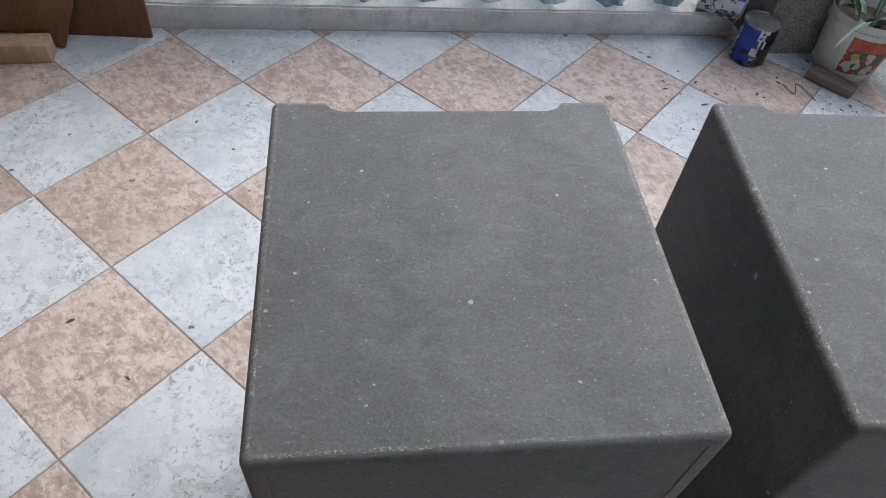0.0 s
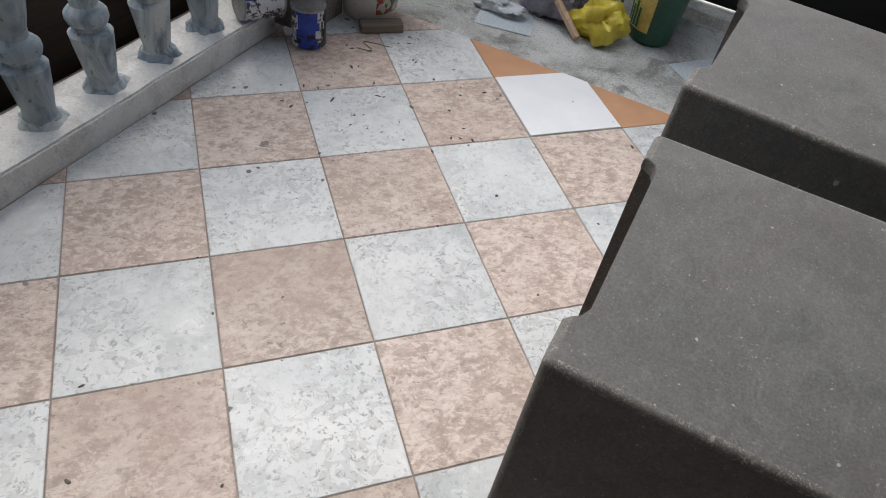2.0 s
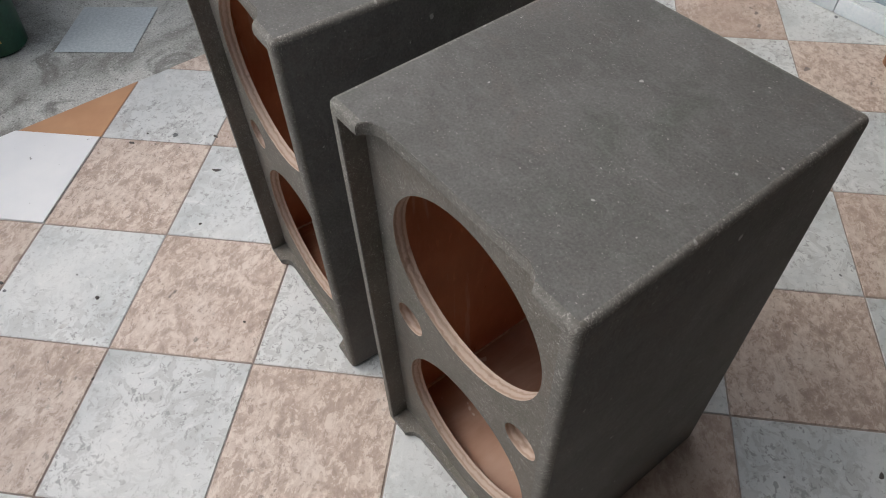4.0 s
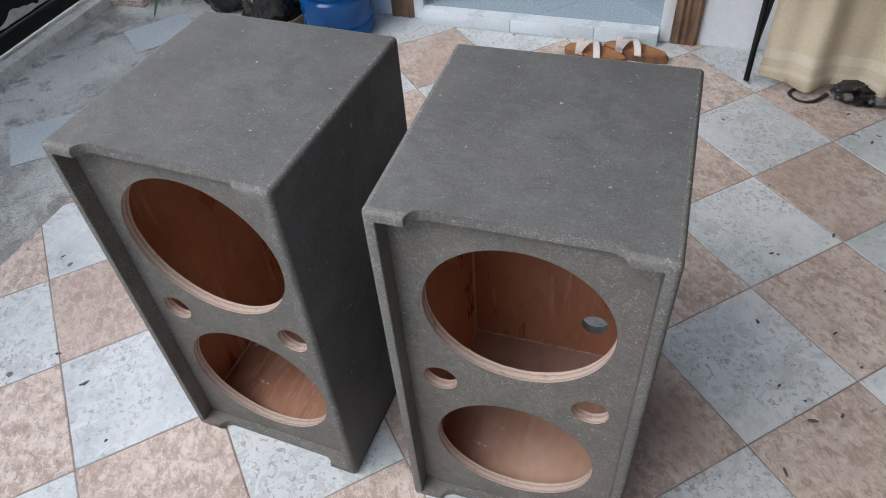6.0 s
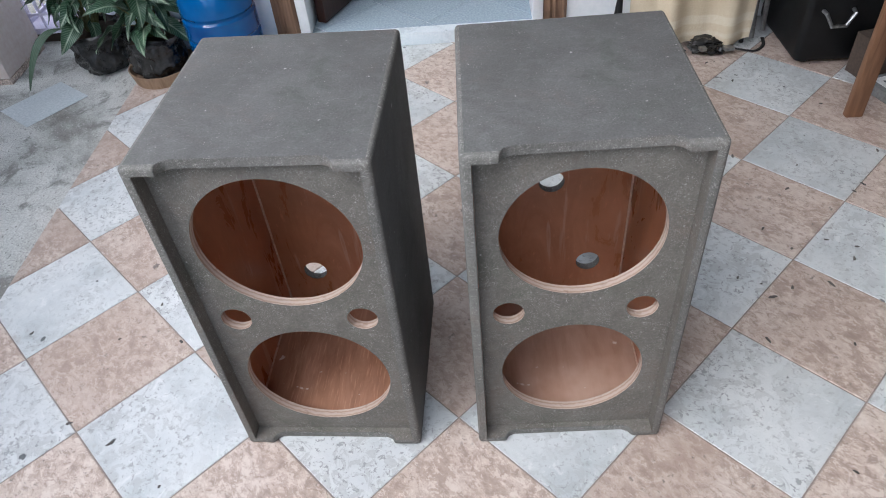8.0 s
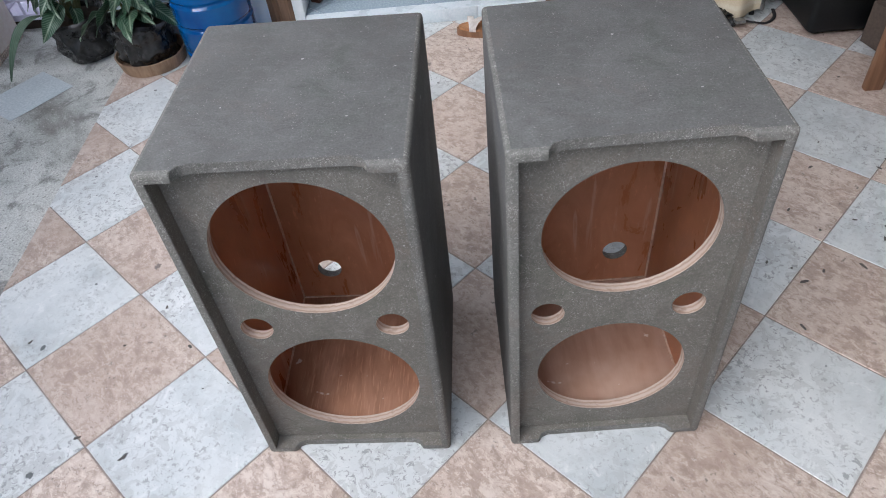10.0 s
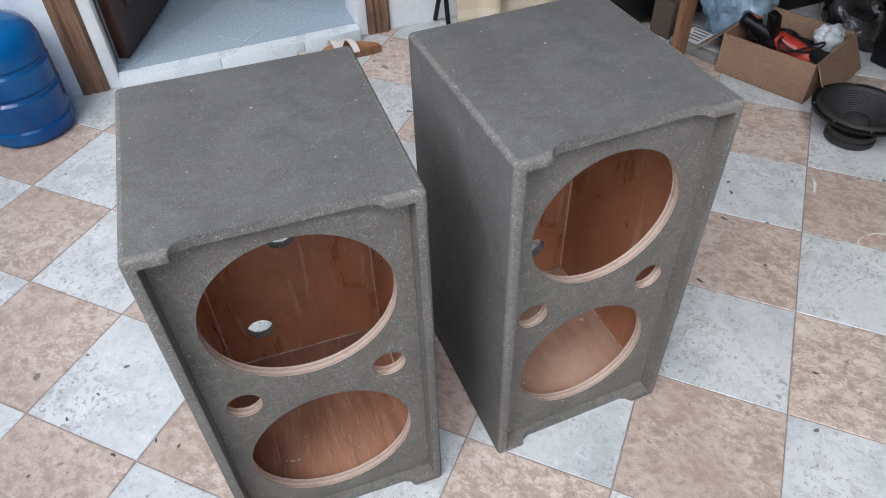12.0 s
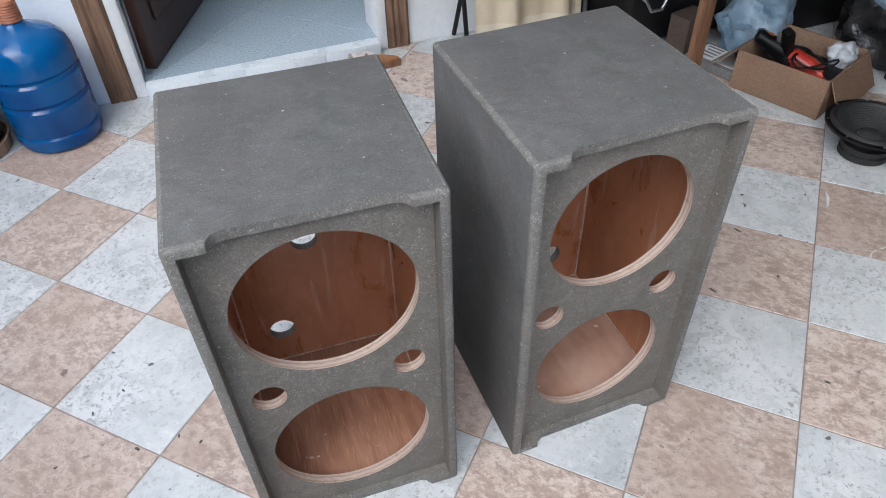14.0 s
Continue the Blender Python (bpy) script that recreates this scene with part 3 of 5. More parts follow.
part("trim", trim_profile(bmesh.new(), 0.602, 0.690, 0.020), TRIM_WOOD, doorway)
part("trim", trim_profile(bmesh.new(), -0.440, -0.352, 0.020), TRIM_WOOD, doorway)
part("trim", new_box(-0.018, -0.001, -0.44, 0.69, 2.142, 2.22, bevel=0.004), TRIM_WOOD, doorway)
leaf_m = pose(0.085, 0.530, 0.055, 0, 0, -23)
leaf_door = part("door_leaf", new_box(0, 0.80, -0.02, 0.02, 0, 1.98, bevel=0.003), DOOR_WOOD, doorway, "dark brown varnished wooden door leaf", leaf_m)
for z0, z1 in ((0.14, 0.80), (0.94, 1.84)):
    for x0, x1 in ((0.10, 0.37), (0.43, 0.70)):
        part("panel", new_box(x0, x1, -0.029, -0.0205, z0, z1, bevel=0.006), DOOR_WOOD, leaf_door)
knob = bmesh.new()
lathe(knob, [(0.012, 0), (0.012, 0.03), (0.028, 0.045), (0.028, 0.065), (0.010, 0.075)], 14, m=pose(0.74, -0.021, 0.95, 90, 0, 0))
part("handle", knob, STEEL, leaf_door, "dull steel knob")

# room behind the doorway
room_floor = structure("floor_room", new_box(1.756, 4.4, -1.6, 1.1, -0.25, 0.0475), ROOM_GROUT, "raised room floor of pale blue-grey tiles", "floor")
structure("wall_room_far", new_box(4.4, 4.5, -2.89, 1.27, -0.25, 2.6), WALL_WHITE, "plain white far wall of the room", "wall")
structure("wall_room_side", new_box(1.91, 4.4, -1.75, -1.6, -0.25, 2.6), WALL_WHITE, "plain white side wall of the room", "wall")
room_side = thing("wall_room_window", Matrix(), "plain white room wall with a window opening", "wall", kind="structure")
part("wall_panel", new_box(3.401, 4.399, 1.10, 1.25, -0.25, 0.9), WALL_WHITE, room_side)
part("wall_panel", new_box(3.401, 4.399, 1.10, 1.25, 2.0, 2.6), WALL_WHITE, room_side)
structure("ceiling_room", new_box(1.76, 4.5, -2.9, 1.27, 2.601, 2.70), CEILING, "plain ceiling of the room", "ceiling")
structure("floor_threshold", new_box(1.712, 1.7555, -0.308, 0.558, -0.2, 0.0475), ROOM_GROUT, "threshold bed of the doorway", "floor")
sill = thing("door_sill", pose(1.700, 0, 0), "white tiled step edge below the doorway", "step", kind="structure")
for v0, v1 in ((0.215, 0.558), (-0.088, 0.212), (-0.308, -0.091)):
    part("edge_tile", new_box(0, 0.011, v0, v1, 0.0005, 0.0505, bevel=0.002), EDGE_TILE, sill)

# the concrete gate line
structure("kerb", new_box(-2.6, 1.618, 1.918, 2.10, -0.2, 0.035, bevel=0.010), KERB, "low mossy cement kerb under the gate", "kerb")
pil = thing("pillar", pose(1.62, 1.76, 0), "pinkish cream painted gate pillar, chipped at the foot", "pillar", kind="structure")
part("shaft", new_box(0, 0.30, 0, 0.30, 0.0122, 2.6, bevel=0.006), PILLAR, pil)
part("foot", new_box(-0.002, 0.302, -0.002, 0.302, -0.02, 0.012, bevel=0.005), cement("broken_render", (0.46, 0.37, 0.32), (0.56, 0.47, 0.41), (0.26, 0.20, 0.16)), pil, "broken plaster at the foot")

gate = thing("gate", pose(-2.4, 1.99, 0.055), "black enamelled steel gate with peeling white film", "gate")
part("gate_frame", new_box(0, 3.98, -0.025, 0.025, 0.0, 0.05, bevel=0.004), GATE_BLACK, gate)
part("gate_frame", new_box(0, 3.98, -0.025, 0.025, 1.55, 1.60, bevel=0.004), GATE_BLACK, gate)
for x in (0.0, 0.96, 1.94, 2.92, 3.93):
    part("upright", new_box(x, x + 0.05, -0.025, 0.025, 0.052, 1.548, bevel=0.004), GATE_BLACK, gate)
for x in (0.052, 1.012, 1.992, 2.972):
    part("gate_panel", new_box(x, x + 0.906, -0.004, 0.004, 0.054, 1.546), GATE_BLACK, gate)
    part("gate_bar", new_box(x, x + 0.906, -0.018, -0.006, 0.42, 0.45, bevel=0.003), GATE_BLACK, gate)
film = bmesh.new()
random.seed(4)
low = [(3.02 + 0.86 * i / 40, 0.062 + 0.004 * random.random()) for i in range(41)]
high = [(3.02 + 0.86 * i / 40, 0.080 + 0.022 * random.random() + 0.012 * math.sin(i * 0.5)) for i in range(41)]
up_l = [(3.850 - 0.010 * random.random() - 0.01 * math.sin(i), 0.11 + 0.20 * i / 14) for i in range(15)]
a = [film.verts.new((x, -0.0052, z)) for x, z in low]
b = [film.verts.new((x, -0.0052, z)) for x, z in high]
for i in range(40):
    film.faces.new((a[i], a[i + 1], b[i + 1], b[i]))
a = [film.verts.new((x, -0.0052, z)) for x, z in up_l]
b = [film.verts.new((3.878, -0.0052, z)) for x, z in up_l]
for i in range(14):
    film.faces.new((a[i], b[i], b[i + 1], a[i + 1]))
ret = bmesh.ops.extrude_face_region(film, geom=list(film.faces))
bmesh.ops.translate(film, verts=[v for v in ret["geom"] if isinstance(v, bmesh.types.BMVert)], vec=(0, -0.0006, 0))
part("torn_film", film, PEELED, gate, "torn remains of white film")

for k, (u, v, rz, w, d) in enumerate(((1.45, 1.555, -38, 0.25, 0.205), (0.735, 1.53, -48, 0.20, 0.22), (-0.02, 1.55, -40, 0.24, 0.24), (-0.76, 1.43, 12, 0.20, 0.13))):
    bm = bmesh.new()
    n = 8
    g = [[bm.verts.new((w * (i / n - 0.5), d * (j / n - 0.5), 0.0004 * noise.noise(Vector((i * 0.5, j * 0.5, k * 9))))) for j in range(n + 1)] for i in range(n + 1)]
    for i in range(n):
        for j in range(n):
            bm.faces.new((g[i][j], g[i + 1][j], g[i + 1][j + 1], g[i][j + 1]))
    ret = bmesh.ops.extrude_face_region(bm, geom=list(bm.faces))
    bmesh.ops.translate(bm, verts=[q for q in ret["geom"] if isinstance(q, bmesh.types.BMVert)], vec=(0, 0, 0.0006))
    solo("plastic_sheet", bm, SHEET, pose(u, v, -0.0082, 0, 0, rz), "pale grey-blue plastic sheet lying on the concrete", "sheet", "sheets on the concrete")

# ---- balustrade ----
rail = thing("balustrade", pose(-1.315, 0, 0), "cement balustrade with grey marbled turned balusters", "balustrade", kind="structure")
plinth = bmesh.new()
box(plinth, -0.18, 0.0, -2.6, 0.86, -0.02, 0.075)
bmesh.ops.subdivide_edges(plinth, edges=[e for e in plinth.edges if abs(e.verts[0].co.y - e.verts[1].co.y) > 1], cuts=110)
bmesh.ops.bevel(plinth, geom=[e for e in plinth.edges if e.calc_face_angle(0) > 1], offset=0.006, segments=2, affect="EDGES")
for p in plinth.verts:
    p.co += Vector((noise.noise(p.co * 9), 0, noise.noise(p.co * 9 + Vector((5, 5, 5))))) * 0.0035
    if p.co.x > -0.01 and p.co.z > 0.06:
        chip = max(0.0, noise.noise(Vector((0, p.co.y * 23, 3))) - 0.30)
        p.co -= Vector((0.02, 0, 0.02)) * chip
part("plinth", plinth, PLINTH, rail, "pale chipped cement base")
PROFILE = [(0.042, 0.0), (0.044, 0.008), (0.043, 0.014), (0.038, 0.018), (0.036, 0.028), (0.041, 0.060), (0.046, 0.100), (0.051, 0.140), (0.052, 0.150), (0.047, 0.154), (0.036, 0.162), (0.035, 0.170),
           (0.046, 0.178), (0.050, 0.190), (0.049, 0.203), (0.041, 0.212), (0.031, 0.222), (0.032, 0.240), (0.040, 0.270), (0.050, 0.320), (0.054, 0.370), (0.050, 0.420), (0.040, 0.470), (0.031, 0.510), (0.040, 0.530), (0.048, 0.545), (0.034, 0.560), (0.046, 0.580)]
bal = mesh_from("baluster", lathe(bmesh.new(), PROFILE, 28, wobble=0.03), MARBLED, 40)
for k in range(16):
    share("baluster", bal, rail, pose(-0.090, 0.652 - 0.191 * k, 0.074, 0, 0, 47 * k))
collar = mesh_from("mortar_collar", lathe(bmesh.new(), [(0.058, 0.0), (0.055, 0.004), (0.049, 0.008), (0.045, 0.014), (0.043, 0.016)], 28, wobble=0.28), MARBLED, 50)
for k in range(16):
    share("mortar_collar", collar, rail, pose(-0.090, 0.652 - 0.191 * k, 0.0735, 0, 0, 83 * k))
part("top_rail", new_box(-0.19, -0.01, -2.6, 0.86, 0.652, 0.75, bevel=0.015), PLINTH, rail)
# added panel: stands in for the dark background between the balusters
structure("boarding", new_box(-1.66, -1.63, -2.88, 1.3, -0.29, 0.42), SHADE_WOOD, "added dark brown panel keeping the gaps between balusters dark", "boarding")
structure("post", new_box(-1.50, -1.22, 0.90, 1.10, -0.2, 2.6, bevel=0.01), cement("grey_post_render", (0.20, 0.185, 0.17), (0.29, 0.27, 0.25), (0.10, 0.09, 0.085)), "grey rendered post at the end of the balustrade", "post")

# ---- the two speaker cabinets ----
W, D, H, TH = 0.368, 0.399, 0.729, 0.017
RECESS = 0.030
FLOOR_TOP = 0.042                                        # raised bottom board inside


def boolean(ob, cutters):
    for c in cutters:
        md = ob.modifiers.new("cut", "BOOLEAN")
        md.operation, md.object, md.solver = "DIFFERENCE", c, "EXACT"
        md.material_mode = "TRANSFER"
    bpy.context.view_layer.update()
    me = bpy.data.meshes.new_from_object(ob.evaluated_get(bpy.context.evaluated_depsgraph_get()))
    ob.modifiers.clear()
    for c in cutters:
        bpy.data.objects.remove(c)
    return me


def temp(bm, mats):
    return new("cutter", mesh_from("cutter", bm, mats, 0))


def cylinder_y(x, z, r, y0, y1, mat=0, seg=48):
    return lathe(bmesh.new(), [(r, y0), (r, y1)], seg, mat, pose(x, 0, z, -90, 0, 0))


def notch(z0, z1):
    pts = [(-0.132, -D / 2 - 0.02), (-0.129, -D / 2 + 0.003), (-0.122, -D / 2 + 0.013), (-0.110, -D / 2 + 0.018), (0.110, -D / 2 + 0.018), (0.122, -D / 2 + 0.013), (0.129, -D / 2 + 0.003), (0.132, -D / 2 - 0.02)]
    return temp(prism(bmesh.new(), pts, z0, z1), [WORN])


def speaker(m, side, label, hole, up, low, bottom, bottom_label):
    cab = thing("speaker_cabinet", m, label, "speaker cabinet", "pair of speaker cabinets")
    body = new("shell", mesh_from("shell", new_box(-W / 2, W / 2, -D / 2, D / 2, 0, H, bevel=0.008, seg=4), [PAINT], 0))
    i, o = W / 2 - TH, D / 2
    me = boolean(body, [temp(new_box(-i, i, -o - 0.1, -o + RECESS + 0.004, TH, H - TH), [PAINT_FRONT]), temp(new_box(-i, i, -o + RECESS + 0.002, o + 0.1, TH, H - TH), [PLY_IN]), notch(H - 0.03, H + 0.02), notch(-0.02, 0.03)])
    bm = bmesh.new()
    bm.from_mesh(me)
    mats = [m_ for m_ in me.materials]
    sharp = [e for e in bm.edges if len(e.link_faces) == 2 and e.calc_face_angle(0) > 1.0 and all(v.co.y < -o + RECESS - 0.006 for v in e.verts)]
    try:
        bmesh.ops.bevel(bm, geom=sharp, offset=0.0025, segments=2, affect="EDGES", clamp_overlap=True)
    except RuntimeError:
        pass
    if WORN not in mats:
        mats.append(WORN)
    wi = mats.index(WORN)
    for f in bm.faces:
        n, c = f.normal, f.calc_center_median()
        if c.y < -o + 0.020 and n.y < -0.5:
            f.material_index = wi
        elif max(abs(n.x), abs(n.y), abs(n.z)) < 0.985 and (c.y < -o + 0.02 or c.z > H - 0.02 and c.y < o - 0.004):
            f.material_index = wi
    bpy.data.objects.remove(body)
    part("shell", bm, mats, cab, smooth=40)
    g = 0.0006
    baffle = new("baffle", mesh_from("baffle", new_box(-i + g, i - g, -o + RECESS, -o + RECESS + 0.018, TH + g, H - TH - g), [PAINT_FRONT], 0))
    cuts = []
    for x, z, r in ((0.0, up, hole), (0.0, low, hole), (-0.117, 0.367, 0.0275), (0.113, 0.367, 0.0275)):
        cuts.append(temp(cylinder_y(x, z, r, -o - 0.1, 0.0, seg=72 if r > 0.1 else 32), [PLY_EDGE]))
    me = boolean(baffle, cuts)
    mats = list(me.materials)
    bm = bmesh.new()
    bm.from_mesh(me)
    if PLY_IN not in mats:
        mats.append(PLY_IN)
    for f in bm.faces:
        if f.normal.y > 0.9:
            f.material_index = mats.index(PLY_IN)
    bpy.data.objects.remove(baffle)
    part("baffle", bm, mats, cab, "recessed front board with two large round holes", smooth=40)
    back = new("back_panel", mesh_from("back_panel", new_box(-i + g, i - g, o - 0.019, o - 0.001, TH + g, H - TH - g), [PAINT], 0))
    me = boolean(back, [temp(cylinder_y(-0.003, 0.375, 0.027, 0, o + 0.1, seg=32), [WORN]), temp(cylinder_y(0.087 * side, 0.137, 0.027, 0, o + 0.1, seg=32), [WORN])])
    mats = list(me.materials)
    bm = bmesh.new()
    bm.from_mesh(me)
    mats.append(PLY_IN)
    for f in bm.faces:
        if f.normal.y < -0.9:
            f.material_index = len(mats) - 1
    bpy.data.objects.remove(back)
    back_board = part("back_panel", bm, mats, cab, "plywood back with two small round holes", smooth=40)
    y0, y1 = -o + RECESS + 0.02, o - 0.0195
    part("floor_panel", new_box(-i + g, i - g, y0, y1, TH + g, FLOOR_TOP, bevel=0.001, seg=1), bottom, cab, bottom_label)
    for sx in (-1, 1):
        bm = bmesh.new()
        tube(bm, [(sx * (i - 0.001), y1 - 0.001, FLOOR_TOP + 0.002 + (H - TH - FLOOR_TOP - 0.012) * t / 14) for t in range(15)], [0.0022 + 0.0012 * random.random() for _ in range(15)], 6)
        part("sealant_bead", bm, SEALANT, back_board, "pale sealant line")
        bm = bmesh.new()
        tube(bm, [(sx * (i - 0.001), y0 + (y1 - y0) * t / 10, FLOOR_TOP + 0.001) for t in range(11)], [0.0020 + 0.001 * random.random() for _ in range(11)], 6)
        part("sealant_bead", bm, SEALANT, cab, "pale sealant line")
    bm = bmesh.new()
    tube(bm, [(-i + 2 * i * t / 10, y1 - 0.001, FLOOR_TOP + 0.001) for t in range(11)], [0.0016 + 0.001 * random.random() for _ in range(11)], 6)
    part("sealant_bead", bm, SEALANT, cab, "pale sealant line")
    return cab


random.seed(11)
speaker(pose(0.1367, -0.2243, 0, 0, 0, -90 + 0.4), 1, "empty grey textured speaker cabinet standing upright on tiles", 0.1315, 0.542, 0.197, PLY_RAW_LIT, "raw pinkish plywood bottom inside, paled for the light on it")
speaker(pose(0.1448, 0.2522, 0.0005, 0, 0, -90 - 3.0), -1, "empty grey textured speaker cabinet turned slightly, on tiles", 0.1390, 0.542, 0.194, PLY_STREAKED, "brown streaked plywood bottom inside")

# ---- things by the house wall ----
def water_jug(m):
    jug = thing("water_jug", m, "large ribbed blue plastic water jug by the wall", "water jug")
    prof = [(0.06, 0.006), (0.112, 0.0), (0.128, 0.008), (0.134, 0.024), (0.134, 0.050), (0.129, 0.058), (0.134, 0.067), (0.135, 0.150), (0.128, 0.158), (0.128, 0.164), (0.135, 0.173), (0.135, 0.235), (0.128, 0.243), (0.128, 0.249), (0.134, 0.258), (0.133, 0.300), (0.125, 0.330), (0.105, 0.354), (0.070, 0.372), (0.040, 0.384), (0.030, 0.396), (0.030, 0.425)]
    bottle = part("bottle", lathe(bmesh.new(), prof, 48), JUG_BLUE, jug)
    cap = [(0.0335, 0.402)]
    for i in range(7):
        cap += [(0.0335, 0.405 + i * 0.008), (0.0315, 0.409 + i * 0.008)]
    cap += [(0.030, 0.462), (0.010, 0.464)]
    part("cap", lathe(bmesh.new(), cap, 28), TERRA_CAP, bottle, "orange-brown ridged cap")
    return jug


water_jug(pose(1.605, 0.848, 0, 0, 0, 20))


def leaf_mesh(name, length, width, bend, mat, seed):
    bm = bmesh.new()
    n, rows = 10, []
    for i in range(n + 1):
        t = i / n
        w = width * math.sin(math.pi * min(1, t * 0.93 + 0.07) ** 0.8) * 0.5
        y = length * t
        z = -bend * t * t * length
        wav = 0.006 * math.sin(t * 13 + seed)
        rows.append([bm.verts.new((x, y, z + abs(x) * 0.28 + (wav if x else 0) * (1 if x > 0 else -1))) for x in (-w, -w * 0.5, 0, w * 0.5, w)])
    for a, b in zip(rows, rows[1:]):
        for k in range(4):
            bm.faces.new((a[k], a[k + 1], b[k + 1], b[k]))
    ret = bmesh.ops.extrude_face_region(bm, geom=list(bm.faces))
    bmesh.ops.translate(bm, verts=[v for v in ret["geom"] if isinstance(v, bmesh.types.BMVert)], vec=(0, 0, -0.0008))
    return mesh_from(name, bm, mat, 60)


LEAVES = [leaf_mesh("leaf", 0.120, 0.058, 0.55, LEAF, 1), leaf_mesh("leaf", 0.095, 0.048, 0.8, LEAF, 2), leaf_mesh("leaf", 0.145, 0.066, 0.4, LEAF, 3)]
STRAPS = [leaf_mesh("leaf", 0.34, 0.028, 0.9, LEAF_PLAIN, 1), leaf_mesh("leaf", 0.28, 0.024, 0.5, LEAF_PLAIN, 2)]


def foliage(parent, base, count, seed, spread, height):
    rnd = random.Random(seed)
    for k in range(count):
        yaw = 360 * k / count + rnd.uniform(-25, 25)
        h = base + height * rnd.uniform(0.15, 1.0)
        r = spread * rnd.uniform(0.15, 0.75)
        a = radians(yaw + 90)
        tip = Vector((r * math.cos(a), r * math.sin(a), h))
        bm = bmesh.new()
        tube(bm, [(0.02 * math.cos(a), 0.02 * math.sin(a), base - 0.01), tuple(tip * 0.5 + Vector((0, 0, base * 0.5 + 0.02))), tuple(tip)], [0.0035, 0.003, 0.0022], 6)
        stem = part("stem", bm, STEM, parent)
        share("leaf", LEAVES[rnd.randrange(3)], stem, Matrix.Translation(tip) @ pose(0, 0, 0, 0, 0, yaw) @ pose(0, 0, 0, rnd.uniform(-50, 50), rnd.uniform(-50, 50), rnd.uniform(-25, 25)))


def poly_pot(m, label, saucer):
    pot = thing("potted_plant", m, label, "potted plant", "potted plants by the wall")
    z0 = 0.012 if saucer else 0.0
    prof = [(0.05, z0), (0.085, z0 + 0.002), (0.098, z0 + 0.03), (0.103, z0 + 0.07), (0.100, z0 + 0.10), (0.106, z0 + 0.13), (0.114, z0 + 0.155), (0.108, z0 + 0.168), (0.098, z0 + 0.145), (0.05, z0 + 0.14)]
    bm = bmesh.new()
    fine = []
    for (r0, h0), (r1, h1) in zip(prof, prof[1:]):
        fine += [(r0 + (r1 - r0) * q / 3, h0 + (h1 - h0) * q / 3) for q in range(3)]
    lathe(bm, fine + [prof[-1]], 64, wobble=0.14)
    for p in bm.verts:
        if p.co.z > z0 + 0.01:
            s = Vector((p.co.x, p.co.y, 0)).normalized()
            q = Vector((m.translation.x * 9, 0, 0))
            p.co += s * (0.026 * abs(noise.noise(p.co * 20 + q)) + 0.013 * abs(noise.noise(p.co * 46 + q)) - 0.011)
            p.co.z += 0.016 * noise.noise(p.co * 12 + q) * min(1, (p.co.z - z0) / 0.15)
    part("pot", bm, BLACK_BAG, pot, "dusty black polythene bag pot", smooth=60)
    part("soil", lathe(bmesh.new(), [(0.094, z0 + 0.135), (0.094, z0 + 0.146), (0.05, z0 + 0.152), (0.01, z0 + 0.154)], 24, wobble=0.1), SOIL, pot)
    if saucer:
        part("saucer", lathe(bmesh.new(), [(0.06, 0.0), (0.118, 0.0), (0.127, 0.046), (0.122, 0.047), (0.113, 0.008), (0.06, 0.008)], 40, wobble=0.04), SAUCER, pot, "brown woven saucer band")
    return pot


p1 = poly_pot(pose(1.725, 1.405, -0.008, 0, 0, 0), "striped-leaf plant in a black polythene bag on concrete", False)
foliage(p1, 0.15, 38, 3, 0.12, 0.26)
# the long arching leaf of the first plant
bm = bmesh.new()
rows = []
for i in range(15):
    t = i / 14
    p = Vector((-0.03 - 0.17 * t, 0.03 + 0.20 * t, 0.15 + 0.30 * t - 0.43 * t * t))
    w = 0.021 * math.sin(math.pi * (0.08 + 0.9 * t)) + 0.002
    d = Vector((0.25, 0.9, 0)).normalized()
    rows.append([bm.verts.new(p - d * w), bm.verts.new(p + Vector((0, 0, -0.004))), bm.verts.new(p + d * w)])
for a, b in zip(rows, rows[1:]):
    for k in range(2):
        bm.faces.new((a[k], a[k + 1], b[k + 1], b[k]))
ret = bmesh.ops.extrude_face_region(bm, geom=list(bm.faces))
bmesh.ops.translate(bm, verts=[v for v in ret["geom"] if isinstance(v, bmesh.types.BMVert)], vec=(0, 0, -0.001))
part("leaf", bm, LEAF_PLAIN, p1, "long arching grey-green leaf")
p2 = poly_pot(pose(1.605, 1.125, 0, 0, 0, 70), "striped-leaf plant in a black bag on a brown saucer", True)
foliage(p2, 0.16, 42, 8, 0.13, 0.24)


def crate(m, mat, label, w, d, h, name="plastic_crate"):
    ob = thing(name, m, label, "crate")
    for x0, x1, y0, y1 in ((0, w, 0, 0.008), (0, w, d - 0.008, d), (0, 0.008, 0.009, d - 0.009), (w - 0.008, w, 0.009, d - 0.009)):
        lx, ly = x1 - x0, y1 - y0
        for z in (0.0, h * 0.32, h * 0.62, h - 0.025):
            part("rail", new_box(x0, x1, y0, y1, z, z + (0.025 if z in (0.0, h - 0.025) else 0.010), bevel=0.001, seg=1), mat, ob)
        n = max(2, int(max(lx, ly) / 0.055))
        for k in range(n + 1):
            if lx > ly:
                x = x0 + (lx - 0.008) * k / n
                part("slat", new_box(x, x + 0.008, y0 + 0.001, y1 - 0.001, 0.024, h - 0.024), mat, ob)
            else:
                y = y0 + (ly - 0.008) * k / n
                part("slat", new_box(x0 + 0.001, x1 - 0.001, y, y + 0.008, 0.024, h - 0.024), mat, ob)
    part("base", new_box(0.008, w - 0.008, 0.009, d - 0.009, 0.002, 0.010), mat, ob)
    return ob


